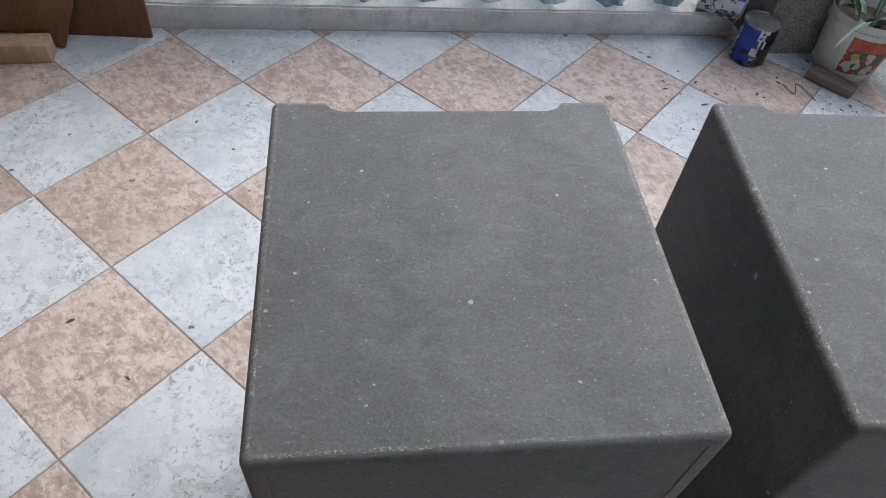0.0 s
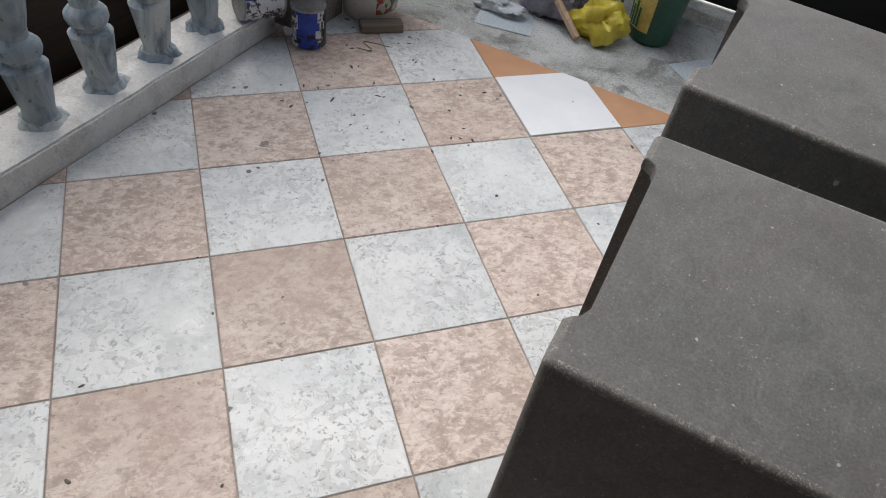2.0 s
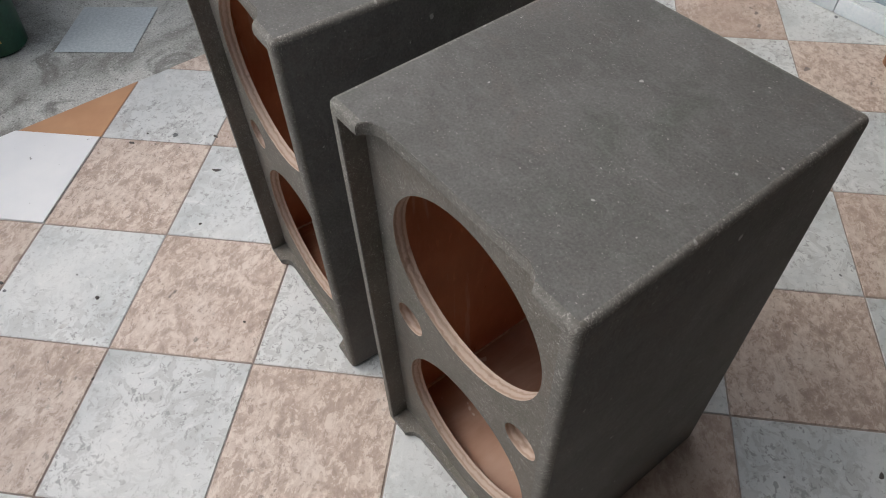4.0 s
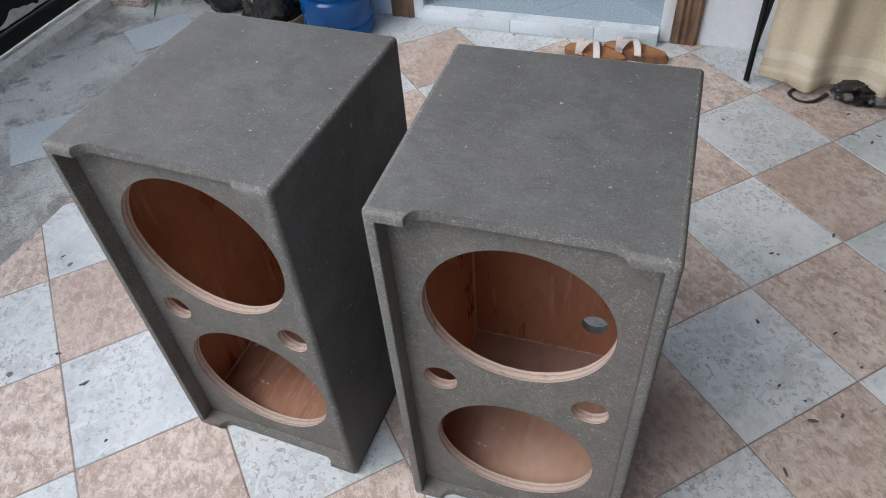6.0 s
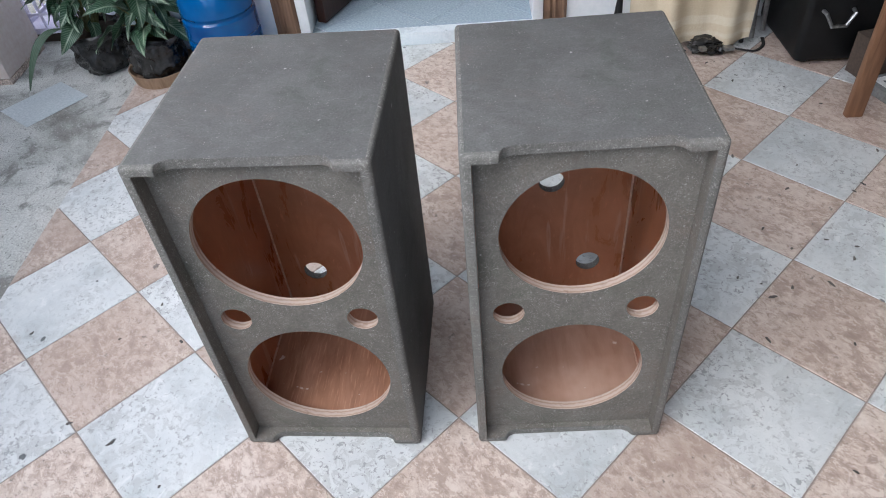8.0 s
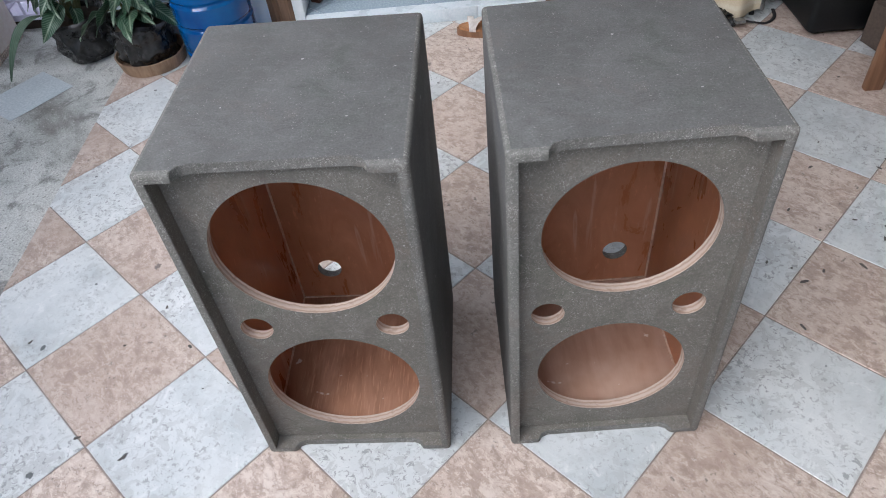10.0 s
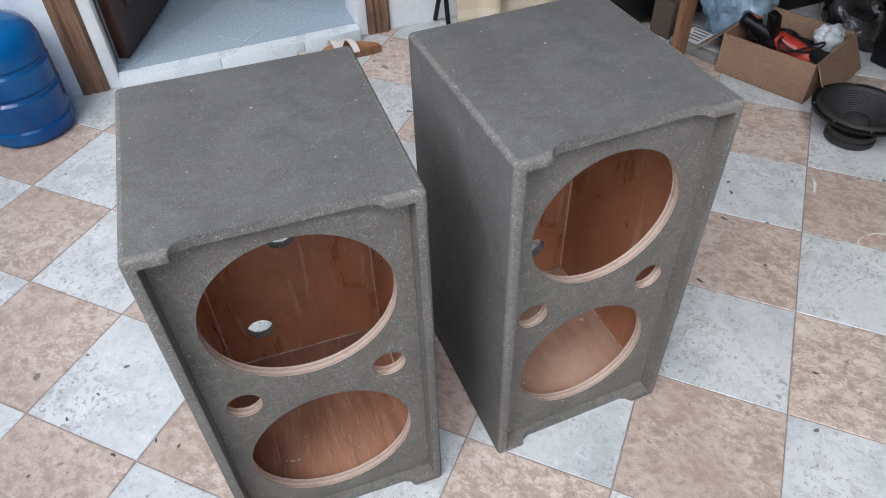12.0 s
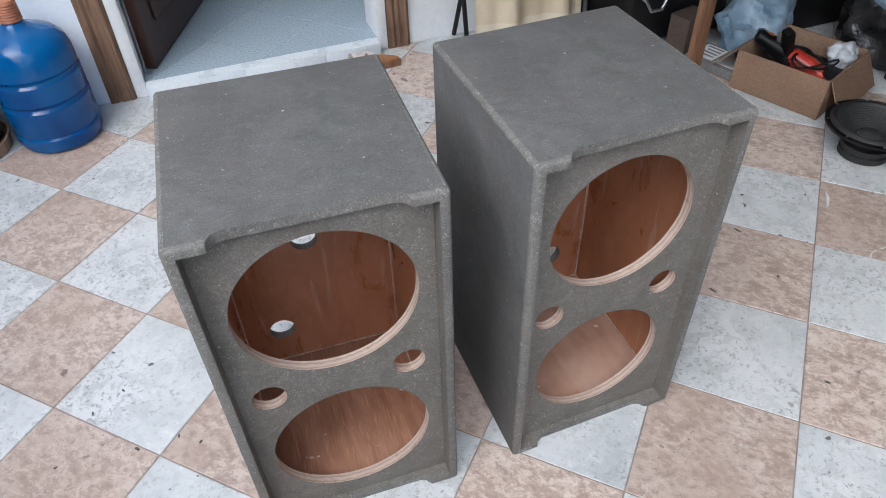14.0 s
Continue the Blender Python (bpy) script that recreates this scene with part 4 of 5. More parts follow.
crate(pose(1.96, 1.50, 0.035), LILAC, "lilac plastic crate with open lattice sides", 0.30, 0.36, 0.25)
solo("crate_support", new_box(1.98, 2.26, 1.52, 1.84, -0.012, 0.034, bevel=0.006), SHADE_WOOD, Matrix(), "dark wooden box under the lilac crate", "wooden box")


def sandal(m):
    s = thing("sandal", m, "tan leather sandal with white straps by the doorstep", "sandal", "pair of sandals")

    def outline(k):
        pts = []
        for i in range(28):
            a = 2 * math.pi * i / 28
            y = math.sin(a) * 0.115
            pts.append(((0.036 + 0.007 * math.sin(a)) * math.cos(a) * k + 0.004 * math.cos(2 * a), y * k))
        return pts
    part("sole", prism(bmesh.new(), outline(1.0), 0.0, 0.024), BROWN_WOOD, s)
    part("footbed", prism(bmesh.new(), outline(0.94), 0.0242, 0.032), LEATHER, s, "tan leather footbed")
    for y, sk in ((0.060, 0.012), (0.028, -0.022), (0.004, 0.022)):
        bm = bmesh.new()
        rows = []
        for i in range(11):
            a = math.pi * i / 10
            x, z = 0.042 * math.cos(a), 0.028 + 0.034 * math.sin(a)
            yy = y + sk * math.cos(a)
            rows.append([bm.verts.new((x, yy - 0.012, z)), bm.verts.new((x, yy + 0.012, z))])
        for a, b in zip(rows, rows[1:]):
            bm.faces.new((a[0], a[1], b[1], b[0]))
        ret = bmesh.ops.extrude_face_region(bm, geom=list(bm.faces))
        bmesh.ops.scale(bm, verts=[v for v in ret["geom"] if isinstance(v, bmesh.types.BMVert)], vec=(0.95, 1, 0.94))
        part("strap", bm, STRAP, s)
    return s


sandal(pose(1.582, -0.118, 0.0, 0, 0, -14) @ Matrix.Scale(0.98, 4))
sandal(pose(1.625, -0.245, 0.0, 0, 0, -10) @ Matrix.Scale(0.98, 4))

chair = thing("folding_chair", pose(1.55, -0.85, 0), "dark folding metal chair draped with a cream towel", "chair")
for v in (0.245, -0.20):
    for top, foot in (((0.17, v, 0.86), (-0.012, v, 0.008)), ((-0.01, v - 0.02, 0.45), (0.19, v - 0.02, 0.008))):
        part("leg", tube(bmesh.new(), [foot, tuple((a + b) / 2 for a, b in zip(foot, top)), top], 0.009, 10), BLACK_PLASTIC, chair)
part("seat", new_box(-0.02, 0.18, -0.20, 0.235, 0.44, 0.46, bevel=0.008), BLACK_PLASTIC, chair)
part("backrest", new_box(0.155, 0.175, -0.20, 0.235, 0.70, 0.85, bevel=0.008), BLACK_PLASTIC, chair)

cloth = bmesh.new()
rows = []
for i in range(61):
    s_ = i / 60
    v = -0.625 - 0.455 * s_
    fold = 0.020 * math.sin(s_ * 13 + 0.6) + 0.008 * math.sin(s_ * 27 + 2)
    row = []
    for j in range(26):
        t = j / 25
        z = 0.024 + 0.008 * math.sin(s_ * 13 + 0.9) + (0.80 - 0.024) * t
        row.append(cloth.verts.new((1.515 + fold * (1 - 0.55 * t) + 0.03 * t, v + 0.02 * (1 - t) * (s_ - 0.5), z)))
    row.append(cloth.verts.new((1.60, v, 0.868)))
    row.append(cloth.verts.new((1.735, v, 0.872)))
    rows.append(row)
for a, b in zip(rows, rows[1:]):
    for j in range(len(a) - 1):
        cloth.faces.new((a[j], a[j + 1], b[j + 1], b[j]))
ret = bmesh.ops.extrude_face_region(cloth, geom=list(cloth.faces))
bmesh.ops.translate(cloth, verts=[v for v in ret["geom"] if isinstance(v, bmesh.types.BMVert)], vec=(0.003, 0, -0.001))
solo("towel", cloth, CLOTH, Matrix(), "cream towel with soft folds hanging over the chair", "towel", smooth=70)

def flat_strap(pts):
    """A limp webbing strap lying in a loose curve."""
    fine = []
    for k in range(len(pts) - 1):
        p0, p1, p2, p3 = pts[max(k - 1, 0)], pts[k], pts[k + 1], pts[min(k + 2, len(pts) - 1)]
        for q in range(5):
            t = q / 5
            fine.append(tuple(0.5 * (2 * b + (c - a) * t + (2 * a - 5 * b + 4 * c - d) * t * t + (3 * b - a - 3 * c + d) * t ** 3) for a, b, c, d in zip(p0, p1, p2, p3)) + (0.012 + 0.006 * math.sin(k * 2 + t * 2),))
    bm = tube(bmesh.new(), fine, 0.0062, 10)
    bmesh.ops.scale(bm, verts=bm.verts, vec=(1, 1, 0.32))
    return bm


bag = thing("strap_bag", pose(1.505, -0.925, 0, 0, 0, 8), "flat black bag with loose straps on the tiles", "bag")
part("body", lump(bmesh.new(), (0.01, 0, 0.022), (0.048, 0.075, 0.028), 4, 0.6), BLACK_BAG, bag, smooth=60)
part("strap", flat_strap([(0.02, 0.08), (-0.025, 0.13), (-0.020, 0.17), (0.02, 0.19), (0.05, 0.15), (0.05, 0.10)]), RUBBER, bag)
part("strap", flat_strap([(0.0, -0.07), (-0.045, -0.13), (-0.045, -0.16), (-0.015, -0.20), (0.04, -0.22)]), RUBBER, bag)
part("buckle", new_box(-0.058, -0.030, -0.07, -0.035, 0.020, 0.032, bevel=0.003), STEEL, bag)
part("buckle", new_box(-0.052, -0.026, 0.03, 0.055, 0.028, 0.040, bevel=0.003), STEEL, bag)

case = thing("trolley_case", pose(1.355, -1.63, 0), "tall black plastic case with pale metal handles by the wall", "case")
case_body = part("body", new_box(0, 0.37, 0, 0.46, 0.012, 0.62, bevel=0.022, seg=3), BLACK_PLASTIC, case)
part("lid_seam", new_box(-0.003, 0.373, -0.003, 0.463, 0.41, 0.420, bevel=0.002), RUBBER, case)
for z in (0.17, 0.33):
    grip = tube(bmesh.new(), [(-0.002, 0.315, z + 0.03), (-0.026, 0.318, z + 0.028), (-0.034, 0.340, z - 0.012), (-0.034, 0.385, z - 0.012), (-0.026, 0.408, z + 0.028), (-0.002, 0.411, z + 0.03)], 0.0065, 8)
    part("handle", grip, STEEL, case_body, "pale metal handle")
for v in (0.05, 0.41):
    part("foot", lathe(bmesh.new(), [(0.02, 0.0), (0.024, 0.004), (0.022, 0.013)], 16, m=pose(0.05, v, 0)), RUBBER, case)

stool = thing("folded_chair", pose(1.60, -1.125, 0), "folded black metal chair leaning on the wall", "chair")
for x0, x1, v in ((-0.03, 0.12, 0.028), (0.02, 0.13, -0.028)):
    part("leg", tube(bmesh.new(), [(x0, v, 0.008), ((x0 + x1) / 2, v, 0.42), (x1, v, 0.84)], 0.009, 10), STEEL, stool, "chromed tube leg")
part("seat", new_box(0.060, 0.078, -0.026, 0.026, 0.25, 0.66, bevel=0.006, m=pose(0, 0, 0, 0, 9, 0)), BLACK_PLASTIC, stool)
part("backrest", new_box(0.085, 0.100, -0.026, 0.026, 0.10, 0.24, bevel=0.006, m=pose(0, 0, 0, 0, 9, 0)), BLACK_PLASTIC, stool)

# ---- the work corner ----
# the near leg stands for an upright plywood strip; the bench is added
bench = thing("workbench", pose(1.04, -1.245, 0), "upright plywood strip built as a bench leg, with an added unseen top", "workbench")
for x, y in ((0, 0), (0.62, -0.02), (0, -1.10), (0.62, -1.10)):
    part("leg", new_box(x - 0.012, x + 0.012, y - 0.026, y + 0.026, 0, 0.718, bevel=0.003), BROWN_WOOD, bench)
# unseen top, added so that the clutter beneath lies in shade
part("benchtop", new_box(-0.06, 0.70, -1.18, 0.06, 0.72, 0.755, bevel=0.004), BROWN_WOOD, bench)
part("stretcher", new_box(-0.012, 0.012, -1.075, -0.025, 0.46, 0.52, bevel=0.003), BROWN_WOOD, bench)
# added backdrop: its near-black colour stands in for the corner's deep shade
structure("partition", new_box(-0.30, 1.72, -2.30, -2.26, 0.0, 1.6), SHADE_WOOD, "added dark panel standing in for shade behind the work corner", "partition")
solo("tool_box", new_box(1.22, 1.60, -2.10, -1.72, 0.001, 0.30, bevel=0.015), BLACK_PLASTIC, Matrix(), "black plastic tool box under the bench", "tool box")
solo("plastic_bag", lump(bmesh.new(), (1.17, -1.60, 0.10), (0.13, 0.13, 0.14), 7, 0.35), BLUE_BAG, Matrix(), "crumpled pale blue plastic bag under the bench", "plastic bag", smooth=60)
solo("plastic_bag", lump(bmesh.new(), (0.96, -1.98, 0.13), (0.15, 0.14, 0.18), 12, 0.3), BLACK_BAG, Matrix(), "full black bin bag by the partition", "plastic bag", smooth=60)
flatbox = thing("flat_carton", pose(1.12, -1.43, 0, 0, 0, 18), "flat grey carton with a white printed label", "carton")
part("body", new_box(-0.10, 0.10, -0.07, 0.07, 0.001, 0.035, bevel=0.002), simple("grey_card", (0.16, 0.16, 0.16), (0.22, 0.22, 0.21), 8, 0.8), flatbox)
part("label", new_box(-0.09, -0.01, -0.055, 0.05, 0.0352, 0.0360), WHITE_PAPER, flatbox)
part("label", new_box(0.0, 0.085, -0.055, 0.05, 0.0352, 0.0360), WHITE_PAPER, flatbox)
for k in range(4):
    part("print_bar", new_box(0.010, 0.075 - 0.012 * (k % 2), -0.045 + k * 0.022, -0.037 + k * 0.022, 0.0361, 0.0366), GREY_BAR, flatbox)


def spray_can(m, mat, label):
    c = thing("spray_can", m, label, "spray can")
    body = part("body", lathe(bmesh.new(), [(0.03, 0.0), (0.033, 0.004), (0.033, 0.155), (0.027, 0.172), (0.017, 0.180)], 24), mat, c)
    part("band", lathe(bmesh.new(), [(0.0336, 0.06), (0.0340, 0.062), (0.0340, 0.11), (0.0336, 0.112)], 24), WHITE_PAPER, body)
    part("cap", lathe(bmesh.new(), [(0.018, 0.180), (0.026, 0.182), (0.026, 0.210), (0.022, 0.214)], 20), BLACK_PLASTIC, c)
    return c


small_box = thing("small_carton", pose(1.285, -1.40, 0, 0, 0, 14), "small dark brown carton with worn white print", "carton")
part("body", new_box(-0.045, 0.045, -0.06, 0.06, 0.001, 0.14, bevel=0.002), simple("dark_card", (0.07, 0.05, 0.04), (0.11, 0.08, 0.06), 8, 0.8), small_box)
for z in (0.085, 0.108):
    part("print_bar", new_box(-0.0462, -0.0452, -0.035, 0.030, z, z + 0.014), WHITE_PAPER, small_box, "white printed bar")
packet = thing("plastic_packet", pose(0.80, -1.86, 0.262, 0, 0, -14), "pale blue printed plastic packet on the tool box", "packet")
part("body", lump(bmesh.new(), (0, 0, 0.02), (0.15, 0.09, 0.028), 41, 0.22), BLUE_BAG, packet, smooth=60)
for k in range(3):
    part("print_bar", new_box(-0.10, 0.06 - 0.03 * k, -0.045 + 0.03 * k, -0.033 + 0.03 * k, 0.046, 0.050), WHITE_PAPER, packet, "white printed bar")


spray_can(pose(1.335, -1.675, 0), RED_PLASTIC, "red spray can with a white band under the bench")
spray_can(pose(1.42, -1.678, 0, 0, 0, 40), BLUE_PLASTIC, "blue spray can with a white band under the bench")

solo("tool_box", new_box(-0.20, 0.20, -0.12, 0.12, 0.001, 0.26, bevel=0.012), BLACK_PLASTIC, pose(0.62, -2.03, 0, 0, 0, 6), "black plastic tool box behind the carton", "tool box")
solo("storage_tub", new_box(-0.17, 0.17, -0.13, 0.13, 0.001, 0.30, bevel=0.02), BLUE_PLASTIC, pose(1.36, -2.0, 0.0, 0, 0, -8) @ pose(0, 0, 0.302), "dark blue plastic storage tub on the tool box", "tub")
lamp_roll = bmesh.new()
lathe(lamp_roll, [(0.03, 0.0), (0.09, 0.004), (0.095, 0.03), (0.06, 0.034), (0.06, 0.075), (0.095, 0.08), (0.09, 0.105), (0.03, 0.108)], 28, m=pose(0.20, -1.80, 0.096, 90, 0, 25))
solo("cable_reel", lamp_roll, BLACK_PLASTIC, Matrix(), "black cable reel standing on tiles", "cable reel")

CW, CD, CH = 0.315, 0.29, 0.142
carton = thing("open_carton", pose(0.686, -1.490, 0, 0, 0, 22.5), "open brown cardboard carton full of power tools", "carton")
for b in ((0, CW, -0.004, 0), (0, CW, -CD, -CD + 0.004), (0, 0.004, -CD + 0.0045, -0.0045), (CW - 0.004, CW, -CD + 0.0045, -0.0045)):
    part("side", new_box(*b, 0.001, CH, bevel=0.001), CARTON, carton)
part("bottom", new_box(0.0045, CW - 0.0045, -CD + 0.0045, -0.0045, 0.001, 0.006), CARTON, carton)
part("flap", new_box(0, 0.13, -CD + 0.006, -0.006, 0, 0.004, m=pose(CW, 0, CH, 0, 48, 0)), CARTON, carton)
part("flap", new_box(-0.12, 0, -CD + 0.006, -0.006, 0, 0.004, m=pose(0, 0, CH, 0, -62, 0)), CARTON, carton)
part("flap", new_box(0.006, CW - 0.006, -0.10, 0, 0, 0.004, m=pose(0, -CD - 0.001, CH, 82, 0, 0)), CARTON, carton)
M = carton.matrix_basis


def in_carton(x, y, z, rx=0, ry=0, rz=0):
    return M @ pose(x, y, z, rx, ry, rz)


grinder = thing("angle_grinder", in_carton(0.12, -0.12, 0.105, 8, 70, 20), "red and black angle grinder lying in the carton", "power tool")
part("motor", lathe(bmesh.new(), [(0.02, -0.07), (0.030, -0.06), (0.033, 0.0), (0.031, 0.06), (0.024, 0.07)], 20), RED_PLASTIC, grinder)
part("grip", lathe(bmesh.new(), [(0.022, 0.071), (0.024, 0.10), (0.021, 0.16), (0.024, 0.19), (0.015, 0.20)], 18), BLACK_PLASTIC, grinder)
gearbox = part("gearbox", lathe(bmesh.new(), [(0.020, -0.115), (0.030, -0.105), (0.030, -0.072)], 18), STEEL, grinder)
part("guard", lathe(bmesh.new(), [(0.012, 0.0), (0.056, 0.003), (0.056, 0.018), (0.050, 0.020)], 26, m=pose(-0.035, 0, -0.10, 0, 90, 0)), BLACK_PLASTIC, gearbox)
drill = thing("drill", in_carton(0.23, -0.13, 0.12, 80, 20, 60), "black drill with an orange collar in the carton", "power tool")
part("motor", lathe(bmesh.new(), [(0.018, -0.08), (0.028, -0.07), (0.031, 0.03), (0.026, 0.05)], 20), BLACK_PLASTIC, drill)
part("collar", lathe(bmesh.new(), [(0.024, 0.0505), (0.026, 0.055), (0.024, 0.075)], 20), ORANGE_PLASTIC, drill, "orange collar")
part("chuck", lathe(bmesh.new(), [(0.018, 0.0755), (0.020, 0.09), (0.016, 0.115), (0.008, 0.125)], 18), STEEL, drill)
part("grip", new_box(-0.016, 0.016, 0.026, 0.12, -0.06, -0.02, bevel=0.008), BLACK_PLASTIC, drill)
solo("plastic_bag", lump(bmesh.new(), (0, 0, 0), (0.05, 0.05, 0.05), 21, 0.4), CLEAR_BAG, in_carton(0.055, -0.22, 0.125), "cloudy plastic bag stuffed into the carton", "plastic bag", smooth=60)
solo("plastic_bag", lump(bmesh.new(), (0, 0, 0), (0.10, 0.06, 0.05), 33, 0.35), BLACK_BAG, in_carton(0.16, -0.20, 0.062), "black plastic wrapping inside the carton", "plastic bag", smooth=60)
solo("metal_plate", new_box(-0.028, 0.028, -0.002, 0.002, -0.06, 0.06, bevel=0.001), STEEL, in_carton(0.205, -0.10, 0.150, -16, 6, 8), "grey steel plate standing among the tools", "metal plate")
cord = bmesh.new()
tube(cord, [tuple(in_carton(0.10 + 0.06 * math.cos(a * 0.9), -0.10 + 0.05 * math.sin(a * 1.3), 0.135 + 0.012 * math.sin(a * 2)).translation) for a in [i * 0.35 for i in range(30)]], 0.0038, 6)
solo("power_cord", cord, BLACK_PLASTIC, Matrix(), "coiled black power cord on the tools", "cord")

woofer = thing("woofer", pose(0.485, -1.487, 0, 0, 0, 10), "black loudspeaker driver lying face up on tiles", "loudspeaker driver")
part("magnet", lathe(bmesh.new(), [(0.06, 0.0), (0.072, 0.003), (0.072, 0.020), (0.066, 0.024), (0.072, 0.028), (0.072, 0.045), (0.05, 0.048)], 36), RUBBER, woofer)
bm = lathe(bmesh.new(), [(0.050, 0.046), (0.062, 0.050), (0.105, 0.088), (0.124, 0.098), (0.138, 0.100), (0.139, 0.108), (0.120, 0.109), (0.112, 0.104), (0.058, 0.060), (0.046, 0.052)], 48, closed=False)
basket = part("basket", bm, BLACK_PLASTIC, woofer)
part("surround", lathe(bmesh.new(), [(0.126, 0.1092), (0.122, 0.114), (0.115, 0.117), (0.108, 0.114), (0.104, 0.108)], 48, closed=False), RUBBER, woofer, "rubber surround roll")
rings = []
for i in range(15):
    t = i / 14
    r = 0.104 - 0.066 * t
    rings += [(r, 0.108 - 0.045 * t), (r - 0.002, 0.109 - 0.045 * t - 0.004)]
cone = part("cone", lathe(bmesh.new(), rings, 48, closed=False), CONE, woofer, "ribbed dark grey paper cone", smooth=15)
part("dust_cap", lathe(bmesh.new(), [(0.039, 0.060), (0.036, 0.070), (0.026, 0.078), (0.010, 0.082)], 30), CONE, cone)
for k in range(8):
    a = 2 * math.pi * k / 8
    part("screw_hole", lathe(bmesh.new(), [(0.0035, 0.1085), (0.0045, 0.1100), (0.003, 0.1105)], 10, m=pose(0.132 * math.cos(a), 0.132 * math.sin(a), 0)), STEEL, basket)

wire = bmesh.new()
tube(wire, [(0.055 + 0.075 * math.cos(a), -1.185 + 0.06 * math.sin(a) - 0.004 * a, 0.003) for a in [i * 0.28 for i in range(24)]], 0.0022, 6)
solo("white_cable", wire, WHITE_WIRE, Matrix(), "thin white cable looped on the tiles", "cable")
scrap = bmesh.new()
tube(scrap, [(0.32, -1.20, 0.003), (0.345, -1.225, 0.006), (0.375, -1.245, 0.003)], [0.003, 0.005, 0.002], 6)
solo("wire_offcut", scrap, WHITE_WIRE, Matrix(), "short white wire offcut on the tiles", "wire")

# ---- by the post and on the concrete ----
def banded_can(m, label, seed):
    can = thing("paint_can", m, label, "paint can", "paint cans by the post")
    rnd = random.Random(seed)
    bm = bmesh.new()
    seg, r = 48, 0.053
    zs = [0.002, 0.006, 0.018, 0.04, 0.065, 0.09, 0.112, 0.124, 0.128]
    rr = [0.051, 0.054, r, r, r, r, r, 0.054, 0.053]
    rings = [[bm.verts.new((q * math.cos(2 * math.pi * i / seg), q * math.sin(2 * math.pi * i / seg), z)) for i in range(seg)] for q, z in zip(rr, zs)]
    for j in range(len(zs) - 1):
        for i in range(seg):
            f = bm.faces.new((rings[j][i], rings[j][(i + 1) % seg], rings[j + 1][(i + 1) % seg], rings[j + 1][i]))
            s = (i + rnd.choice((-1, 0, 0, 1))) % seg
            f.material_index = 1 if 8 < s < 18 or 30 < s < 40 else 2
            if s < 9 - j * 0.3 or s > 42 or (j > 4 and s < 14):
                f.material_index = 3
            if j in (0, 7):
                f.material_index = 0
    bm.faces.new(rings[0]).material_index = 0
    tin = part("tin", bm, [STEEL, CAN_BLUE, LABEL_WHITE, BLACK_PAINT], can)
    part("lid", lathe(bmesh.new(), [(0.053, 0.1282), (0.0535, 0.131), (0.049, 0.131), (0.047, 0.126), (0.01, 0.126)], 40), STEEL, tin, "dull metal lid")
    return can


banded_can(pose(-1.195, 0.868, 0, 0, 0, 35), "blue and white paint can smeared with black paint", 2)
banded_can(pose(-1.318, 0.788, 0.1275, 0, 96, 62) @ pose(0, 0, -0.065, 0, 0, 100), "paint can lying on the cement base of the balustrade", 5)

bucket = thing("bucket", pose(-1.160, 1.165, 0.0, 0, 0, -60), "white plastic bucket with a worn coloured label", "bucket")
bm = bmesh.new()
seg = 48
zs = [0.0, 0.008, 0.030, 0.050, 0.070, 0.090, 0.110, 0.130, 0.150, 0.153, 0.166, 0.169, 0.190, 0.197]
rad = [0.085, 0.090, 0.0925, 0.095, 0.097, 0.099, 0.101, 0.103, 0.105, 0.112, 0.112, 0.108, 0.110, 0.116]
rings = [[bm.verts.new((q * math.cos(2 * math.pi * i / seg), q * math.sin(2 * math.pi * i / seg), z)) for i in range(seg)] for q, z in zip(rad, zs)]
for j in range(len(zs) - 1):
    for i in range(seg):
        f = bm.faces.new((rings[j][i], rings[j][(i + 1) % seg], rings[j + 1][(i + 1) % seg], rings[j + 1][i]))
        if 2 <= j <= 7 and 2 <= i <= 19:
            f.material_index = 1 if j >= 6 and i < 11 else (2 if i > 15 else 3)
bm.faces.new(rings[0])
inner = [bm.verts.new((0.100 * math.cos(2 * math.pi * i / seg), 0.100 * math.sin(2 * math.pi * i / seg), 0.150)) for i in range(seg)]
for i in range(seg):
    bm.faces.new((rings[-1][i], rings[-1][(i + 1) % seg], inner[(i + 1) % seg], inner[i]))
part("pail", bm, [CREAM_WHITE, LABEL_RED, LABEL_GREEN, FRUIT], bucket)
part("soil", lathe(bmesh.new(), [(0.0995, 0.148), (0.09, 0.156), (0.03, 0.160)], 30), SOIL, bucket)
part("handle", tube(bmesh.new(), [(0.118 * math.cos(radians(a)), 0.118 * math.sin(radians(a)), 0.178 - 0.075 * math.sin(radians(a - 60)) ** 2 * 0.9) for a in range(60, 250, 15)], 0.003, 8), STEEL, bucket)
rnd = random.Random(9)
for k in range(9):
    share("leaf", STRAPS[k % 2], bucket, pose(0.03 * math.cos(k), 0.03 * math.sin(k), 0.155, 0, 0, 40 * k) @ pose(0, 0, 0, rnd.uniform(35, 70), 0, 0))
solo("wood_block", new_box(-0.07, 0.07, -0.026, 0.026, 0.0, 0.028, bevel=0.004), BLOCK_WOOD, pose(-1.060, 1.080, 0, 0, 0, 42), "weathered wood block on tiles before the bucket", "wood block")
curl = bmesh.new()
tube(curl, [(-1.06 + 0.035 * math.sin(i * 0.55) + 0.004 * i, 0.93 + 0.0055 * i, 0.003) for i in range(14)], 0.0012, 5)
solo("wire_offcut", curl, STEM, Matrix(), "thin green wire offcut on the tiles", "wire")

